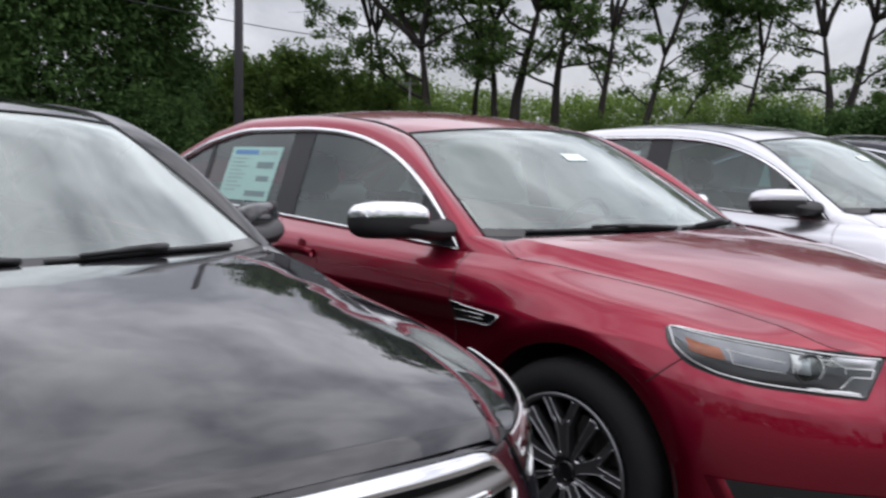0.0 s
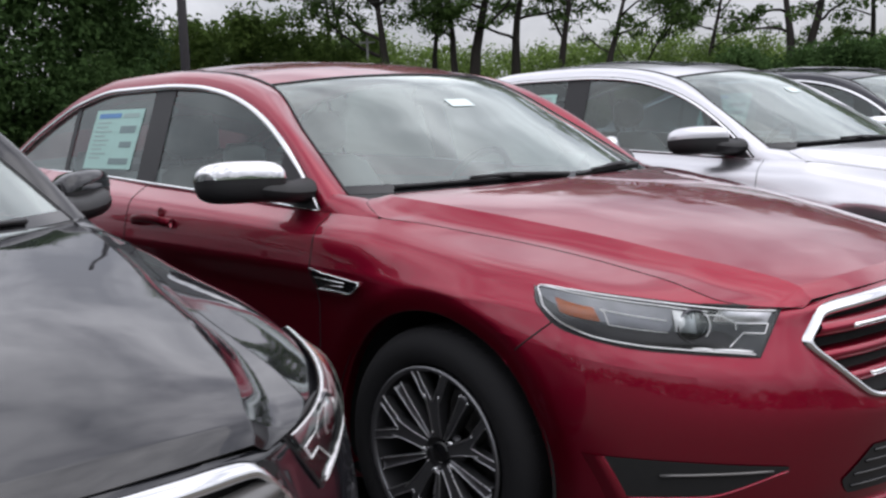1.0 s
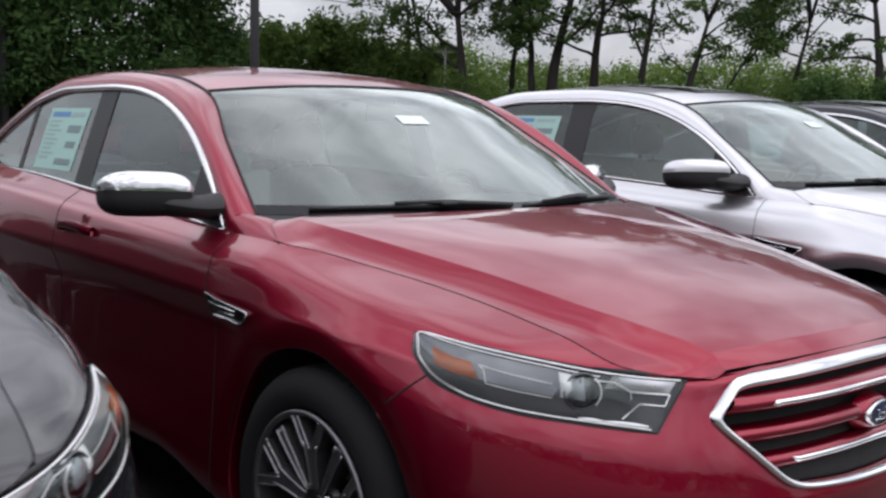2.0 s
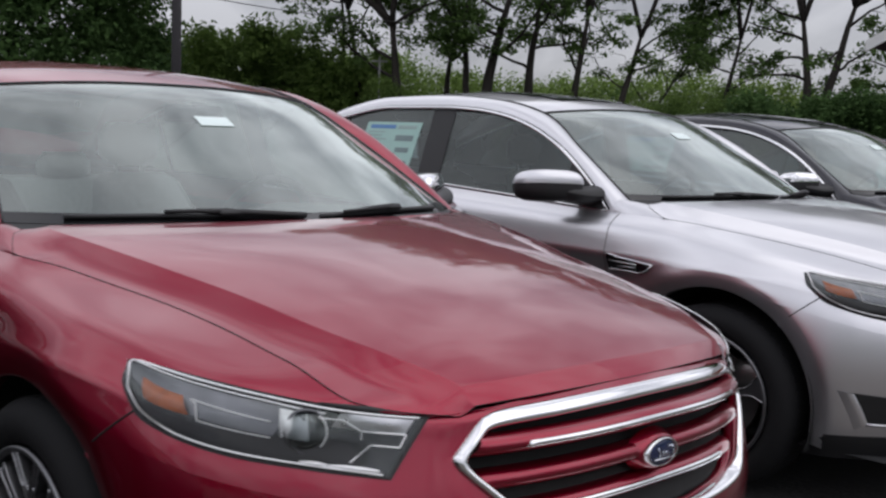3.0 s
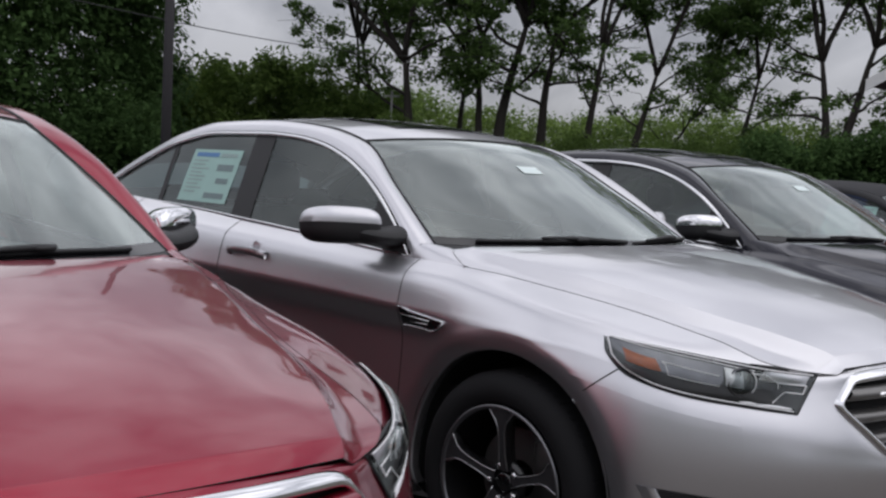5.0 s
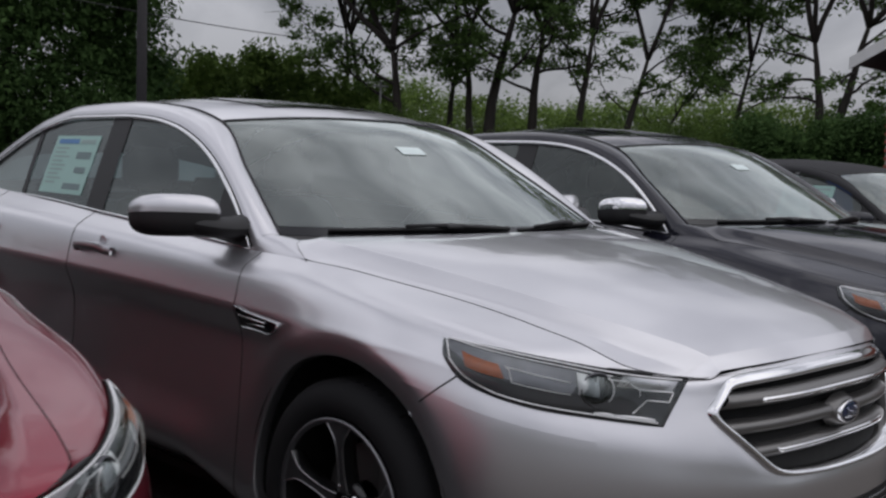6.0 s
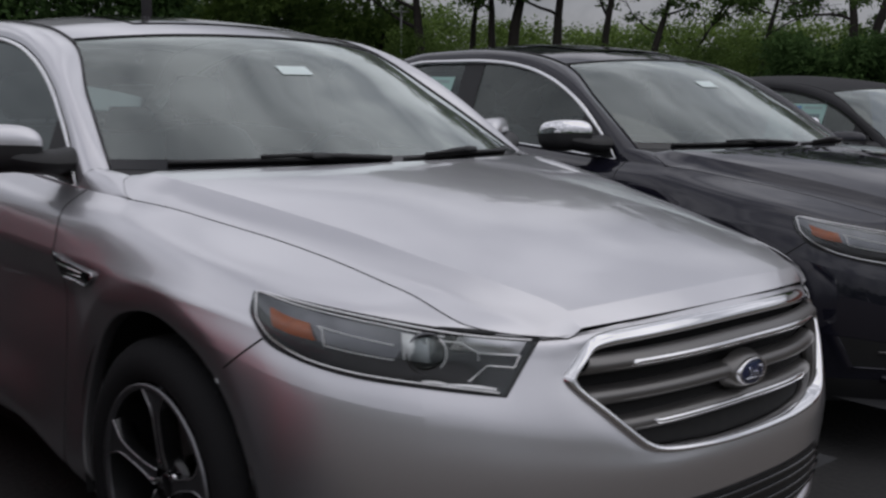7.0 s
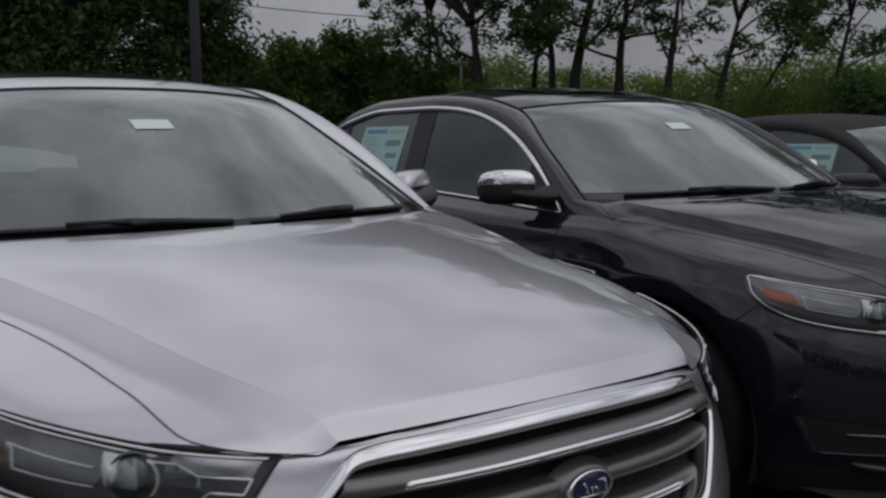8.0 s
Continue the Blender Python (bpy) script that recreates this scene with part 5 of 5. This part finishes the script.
def open_tree(label, az, dist, height, r, lean, seed, first=0.33, spread=3.3, clumps=1.0, stems=1):
    """A tall thin tree: dark trunk forking into rising limbs, arched branches, flat open sprays of small leaves."""
    rng = np.random.default_rng(seed)
    x, y = spot(az, dist)
    t = thing("tree", label, "tree", pose(x, y, 0), "trees along the lot's far edge")
    wood, cs, rs = Mesh(), [], []
    side = Vector((math.cos(radians(az)), math.sin(radians(az)), 0))

    def spray(q, big):
        if rng.random() < clumps:
            cs.append(np.array(q) + rng.normal(size=3) * (0.42, 0.42, 0.26))
            s = big * (0.45 + 0.55 * rng.random())
            rs.append((s, s, s * 0.52))

    def branch(p, out, rise, ln, rad):
        lp = limb(wood, p, Vector((math.cos(out), math.sin(out), rise)), ln, rad, rng, 0.55, 7)
        for q in lp[3:]:
            spray(q, 0.95)
            if rng.random() < 0.7:
                a = out + rng.normal() * 0.9
                tip = limb(wood, q, Vector((math.cos(a), math.sin(a), 0.15)), ln * 0.35, rad * 0.4, rng, 0.5, 3)
                spray(tip[-1], 0.85)

    for k in range(stems):
        off = (k - (stems - 1) / 2) * 0.6
        way = Vector((0, 0, 1)) + side * (lean + off * 0.30)
        fork = 0.40 + 0.12 * rng.random()
        pts = limb(wood, side * off * 0.6 + Vector((0, 0, -0.1)), way, height * fork, r * 1.45, rng, 0.2, 8)
        for i in range(5, 9):
            if i / 8 * fork > first * 0.85:
                branch(pts[i], rng.random() * math.tau, 0.25 + 0.4 * rng.random(), spread * (0.6 + 0.5 * rng.random()), r * 0.35)
        a0 = rng.random() * math.tau
        for j in range(3):
            a = a0 + j * math.tau / 3 + rng.normal() * 0.3
            up = (way.normalized() + Vector((math.cos(a), math.sin(a), 0)) * (0.25 + 0.30 * rng.random())).normalized()
            lp = limb(wood, pts[-1], up, height * (1 - fork) * (0.85 + 0.25 * rng.random()), r * 0.62, rng, 0.3, 9)
            for i in range(2, 10):
                for _ in range(1 if i < 7 else 2):
                    branch(lp[i], a + rng.normal() * 1.3, 0.2 + 0.5 * rng.random(), spread * (0.35 + 0.5 * rng.random()) * (1.15 - 0.05 * i), r * 0.22)
    wood.out("trunk", M_BARK, t)
    V, F = leaves(cs, rs, 75, 0.115, rng)
    leaf_object("crown", V, F, M_LEAF_LOCUST, t)
    return t


def dense_tree(label, az, dist, height, radius, seed, mat, per=85, leaf=0.145, low=0.03, n=1450):
    """A full-leaved broad tree: short trunk, limbs and an uneven crown down to near the ground."""
    rng = np.random.default_rng(seed)
    x, y = spot(az, dist)
    t = thing("tree", label, "tree", pose(x, y, 0), "broad trees by the lot")
    wood, cs, rs = Mesh(), [], []
    pts = limb(wood, (0, 0, -0.1), (0, 0, 1), height * 0.8, 0.28, rng, 0.1, 8)
    for i in range(2, 9):
        for _ in range(3):
            a = rng.random() * math.tau
            limb(wood, pts[i], (math.cos(a), math.sin(a), 0.4), radius * 0.75, 0.10, rng, 0.4, 6)
    wood.out("trunk", M_BARK, t)
    for _ in range(n):
        a, h = rng.random() * math.tau, low + (1 - low) * rng.random()
        prof = math.sin(math.pi * min(1, 0.12 + 0.86 * h)) ** 0.55
        rad = radius * prof * (0.55 + 0.45 * rng.random() ** 0.5) * (0.85 + 0.3 * noise.noise((math.cos(a) * 1.5 + seed, math.sin(a) * 1.5, h * 4)))
        cs.append((rad * math.cos(a), rad * math.sin(a), h * height))
        s = 0.75 + 0.85 * rng.random()
        rs.append((s, s, s * 0.7))
    V, F = leaves(cs, rs, per, leaf, rng)
    leaf_object("crown", V, F, mat, t)
    return t


def thicket(name, label, az0, az1, dist, depth, height, n, leaf, mat, seed, per=36, size=0.6):
    """A belt of scrub or far wood along an arc, as one mass."""
    rng = np.random.default_rng(seed)
    cs, rs = [], []
    for _ in range(n):
        az = az0 + (az1 - az0) * rng.random()
        d = dist + depth * rng.random()
        x, y = spot(az, d)
        top = height * (0.72 + 0.45 * noise.noise((az * 0.16 + seed, d * 0.05, 0.5)) + 0.22 * noise.noise((az * 0.6 + seed, 2.0, 0)))
        h = top * rng.random() ** 0.75
        cs.append((x, y, h))
        s = size * (0.6 + 0.8 * rng.random())
        rs.append((s, s, s * 0.75))
    V, F = leaves(cs, rs, per, leaf, rng)
    return tagged(leaf_object(name, V, F, mat), label, "bushes", kind="stuff")


for az, d, h, rad, sd in ((66.2, 50, 15, 7.6, 1), (79.0, 48, 16, 7.5, 2), (73.0, 60, 18, 8.0, 5)):
    dense_tree("broad dark green tree in full summer leaf", az, d, h, rad, sd, M_LEAF_MAPLE)
# bearing, distance, height, trunk radius, lean, seed, stems, first branch, fullness
for az, d, h, r, lean, sd, st, first, full in ((50.3, 56, 16, 0.14, -0.06, 27, 1, 0.58, 0.7), (48.9, 53, 16, 0.16, -0.12, 26, 1, 0.55, 0.8), (46.6, 50, 15, 0.24, -0.30, 11, 1, 0.30, 1.0), (45.0, 52, 15, 0.15, 0.02, 12, 1, 0.33, 0.9), (43.3, 50, 15, 0.17, -0.06, 13, 1, 0.38, 0.9),
                                               (42.4, 50, 16, 0.25, 0.02, 14, 1, 0.36, 1.0), (40.5, 51, 15, 0.22, 0.02, 15, 1, 0.22, 1.0), (38.55, 50, 15, 0.17, 0.03, 16, 1, 0.32, 0.5), (36.9, 50, 15, 0.17, 0.30, 25, 1, 0.30, 0.32),
                                               (36.3, 52, 10, 0.10, 0.75, 17, 1, 0.36, 0.35), (31.2, 51, 14, 0.13, 0.02, 18, 1, 0.26, 0.34), (26.6, 50, 15, 0.20, 0.0, 19, 2, 0.28, 0.34),
                                               (23.6, 52, 15, 0.15, 0.05, 20, 1, 0.26, 0.4), (20.5, 52, 14, 0.15, 0.06, 21, 2, 0.3, 0.5), (17.5, 50, 14, 0.15, 0.0, 22, 1, 0.3, 0.8)):
    open_tree("tall slim tree with dark bark and open feathery leaves", az, d, h, r, lean, sd, first * 0.85, 4.2 if full > 0.4 else 3.1, full, st)
thicket("bushes", "dense green scrub below the slim trees", 47.5, 61, 52, 9, 6.9, 1700, 0.15, M_LEAF_BUSH, 31, 38)
thicket("bushes", "low green scrub between the slim trunks", 30, 48.5, 47, 10, 3.9, 1300, 0.065, M_LEAF_BUSH, 36, 105)
thicket("bushes", "dark bushes at the foot of the slim trees", 17, 30, 42, 5, 3.4, 1100, 0.09, M_LEAF_MAPLE, 32, 85)
thicket("far_wood", "pale green far line of woodland", 10, 62, 85, 14, 7.6, 4200, 0.17, M_LEAF_FAR, 33, 30, 1.1)
thicket("bushes", "dark undergrowth between the broad trees", 59, 88, 44, 8, 4.0, 900, 0.10, M_LEAF_MAPLE, 34, 60)
# unseen belt, added to keep low sky light off the cars' upright panels
thicket("far_wood", "unseen woodland belt added behind the camera to block low sky light", 86, 350, 55, 12, 7.0, 2600, 0.34, M_LEAF_MAPLE, 35, 26, 1.6)

# ---------------------------------------------------------------- poles and wire
M_POLE = plain("weathered_dark_pole", (0.045, 0.042, 0.045), 0.8, vary=0.3, scale=12, bump=0.006)
M_GALV = plain("galvanised_post", (0.30, 0.30, 0.29), 0.55, 0.4, vary=0.15)
M_WIRE = plain("black_cable", (0.02, 0.02, 0.02), 0.6)
pole = thing("utility_pole", "dark weathered utility pole beside the trees", "pole", pose(-21.30, 11.76, 0))
Mesh().tube([(0, 0, -0.3), (0, 0, 4), (0, 0, 9.5)], [0.125, 0.115, 0.10], 14).out("post", M_POLE, pole)
a, b = Vector((-19.0, 4.0, 4.75)), Vector((-34.0, 38.0, 7.2))
Mesh().tube([a + (b - a) * s - Vector((0, 0, 0.9 * math.sin(math.pi * s))) for s in np.linspace(0, 1, 25)], 0.014, 6).out("cable", M_WIRE, None)
tagged(bpy.data.objects["cable"], "thin black overhead cable", "cable")
second = thing("utility_pole", "grey weathered utility pole in front of the broad trees", "pole", pose(-40.1, 12.2, 0))
Mesh().tube([(0, 0, -0.3), (0, 0, 5), (0, 0, 11)], [0.16, 0.15, 0.12], 12).out("post", M_POLE, second)
x, y = spot(48.1, 50)
sp = thing("sign_post", "thin pale post with a short crossbar", "post", pose(x, y, 0, 0, 0, 48))
Mesh().tube([(0, 0, -0.2), (0, 0, 4.7)], 0.05, 8).out("shaft", M_GALV, sp)
Mesh().box((-0.35, -0.03, 4.45), (0.35, 0.03, 4.53), 0.01).out("crossbar", M_GALV, sp)

# ---------------------------------------------------------------- brick house at the row's far end
M_BRICK = plain("red_brick", (0.26, 0.075, 0.05), 0.85, vary=0.3, scale=6, bump=0.004)
M_MORTAR = plain("pale_mortar", (0.36, 0.32, 0.29), 0.9, vary=0.15, scale=20)
M_SIDING = plain("white_painted_siding", (0.74, 0.74, 0.73), 0.6, vary=0.06, scale=6)
M_SHINGLE = plain("grey_roof_shingle", (0.10, 0.10, 0.105), 0.9, vary=0.3, scale=12, bump=0.01)
M_PANE = thin_glass("house_window_glass", (0.25, 0.28, 0.30), 1.4)
house = thing("house", "red brick house with a white gable and eaves", "house", pose(-6.75, 18.7, 0, 0, 0, 6))
W, D, H, RISE = 11.0, 9.0, 3.55, 2.9
wall = Mesh()
wall.box((0.01, 0.01, -0.2), (W - 0.01, 0.25, H))
wall.box((0.01, 0.25, -0.2), (0.26, D, H)).box((W - 0.26, 0.25, -0.2), (W - 0.01, D, H)).box((0.26, D - 0.25, -0.2), (W - 0.26, D, H))
walls = wall.out("wall", M_MORTAR, house, smooth=False)
brick_long = Mesh().box((0, -0.012, 0), (0.203, 0.02, 0.062), 0.004)
brick_plain = Mesh().box((0, -0.012, 0), (0.203, 0.02, 0.062))
far = Mesh()
one = part("brick", brick_long.v, brick_long.f, M_BRICK, walls, smooth=False)
one.location = (0.0, 0.0, 1.2)
count = 0
for course in range(int(H / 0.072)):
    z = course * 0.072
    for k in range(int(W / 0.213)):
        x = k * 0.213 + (0.1065 if course % 2 else 0.0)
        if 0.95 < x < 2.15 and 1.25 < z < 2.75 or x + 0.2 > W:
            continue
        if x < 1.6 and z > 1.8 and count < 299:
            b = one.copy()
            scene.collection.objects.link(b)
            b.location = (x, 0.0, z)
            count += 1
        else:
            far.add([(p[0] + x, p[1], p[2] + z) for p in brick_plain.v], brick_plain.f)
rest = far.out("brickwork", M_BRICK, walls, smooth=False)
tagged(rest, kind="stuff")
side_bricks = Mesh()
for course in range(int(H / 0.072)):
    for k in range(int(D / 0.213)):
        y = k * 0.213 + (0.1065 if course % 2 else 0.0)
        side_bricks.add([(-p[1] * -1.0, p[0] + y, p[2] + course * 0.072) for p in brick_plain.v], [f[::-1] for f in brick_plain.f])
tagged(side_bricks.out("brickwork", M_BRICK, walls, smooth=False), kind="stuff")
gable = Mesh()
gable.add([(0, 0.0, H), (W, 0.0, H), (W / 2, 0.0, H + RISE), (0, 0.2, H), (W, 0.2, H), (W / 2, 0.2, H + RISE)], [(0, 1, 2), (5, 4, 3), (0, 3, 4, 1)])
gb = gable.out("gable", M_SIDING, house, smooth=False)
for k in range(14):
    z0, z1 = H + k * 0.2, H + k * 0.2 + 0.2
    f0, f1 = (1 - (z0 - H) / RISE) * W / 2, (1 - (z1 - H) / RISE) * W / 2
    Mesh().add([(W / 2 - f0, -0.026, z0), (W / 2 + f0, -0.026, z0), (W / 2 + f1, -0.006, z1), (W / 2 - f1, -0.006, z1), (W / 2 - f0, 0, z0), (W / 2 + f0, 0, z0)],
               [(0, 1, 2, 3), (0, 4, 5, 1)]).out("siding_board", M_SIDING, gb, smooth=False)
for s in (-1, 1):
    e = (W / 2 + 0.55)
    zdrop = RISE * 0.55 / (W / 2)
    a0, a1 = Vector((W / 2 + s * e, 0, H - zdrop)), Vector((W / 2, 0, H + RISE))
    up = Vector((0, 0, 0.20))
    m = Mesh()
    vs = [a0 + Vector((0, -0.45, 0)), a1 + Vector((0, -0.45, 0)), a1 + Vector((0, D + 0.4, 0)), a0 + Vector((0, D + 0.4, 0))]
    m.add(vs + [v + up * 0.5 for v in vs], [(0, 1, 2, 3), (7, 6, 5, 4), (0, 4, 5, 1), (1, 5, 6, 2), (2, 6, 7, 3), (3, 7, 4, 0)])
    m.out("roof", M_SHINGLE, house, smooth=False)
    bd = [vs[0] + Vector((0, -0.02, -0.10)), vs[1] + Vector((0, -0.02, -0.10)), vs[1] + Vector((0, -0.02, 0.11)), vs[0] + Vector((0, -0.02, 0.11))]
    Mesh().add(bd + [v + Vector((0, 0.03, 0)) for v in bd], [(0, 1, 2, 3), (7, 6, 5, 4), (0, 4, 5, 1), (1, 5, 6, 2), (2, 6, 7, 3), (3, 7, 4, 0)]).out("fascia_board", M_SIDING, house, smooth=False)
win = Mesh().box((1.0, -0.03, 1.30), (2.1, 0.06, 1.36)).box((1.0, -0.03, 2.70), (2.1, 0.06, 2.76)).box((1.0, -0.03, 1.36), (1.06, 0.06, 2.70)).box((2.04, -0.03, 1.36), (2.1, 0.06, 2.70)).box((1.06, -0.02, 2.0), (2.04, 0.05, 2.05))
window = win.out("window", M_SIDING, house, smooth=False)
Mesh().add([(1.06, 0.0, 1.36), (2.04, 0.0, 1.36), (2.04, 0.0, 2.70), (1.06, 0.0, 2.70)], [(0, 1, 2, 3)]).out("pane", M_PANE, window, smooth=False)

# ---------------------------------------------------------------- small things under the far trees
x, y = spot(27.4, 41.5)
board = thing("notice_board", "small white board on a post under the trees", "sign", pose(x, y, 0, 0, 0, 27))
Mesh().tube([(0, 0.03, -0.1), (0, 0.03, 1.6)], 0.03, 8).out("post", M_GALV, board)
Mesh().box((-0.14, -0.015, 1.2), (0.14, 0.015, 1.65), 0.008).out("panel", M_SIDING, board)
M_BLUE = plain("faded_blue_plastic", (0.04, 0.10, 0.30), 0.5, vary=0.15)
x, y = spot(25.2, 40.5)
bin_ = thing("refuse_bin", "faded blue refuse bin under the trees", "bin", pose(x, y, 0, 0, 0, 25))
Mesh().grid([[(sx * w, sy * d, z) for sx, sy in ((-1, -1), (1, -1), (1, 1), (-1, 1), (-1, -1))] for w, d, z in ((0.40, 0.34, 0.0), (0.45, 0.38, 0.6), (0.52, 0.44, 1.2))]).out("bin_body", M_BLUE, bin_, smooth=False)
Mesh().box((-0.55, -0.47, 1.2), (0.55, 0.47, 1.32), 0.04).out("lid", M_BLUE, bin_)
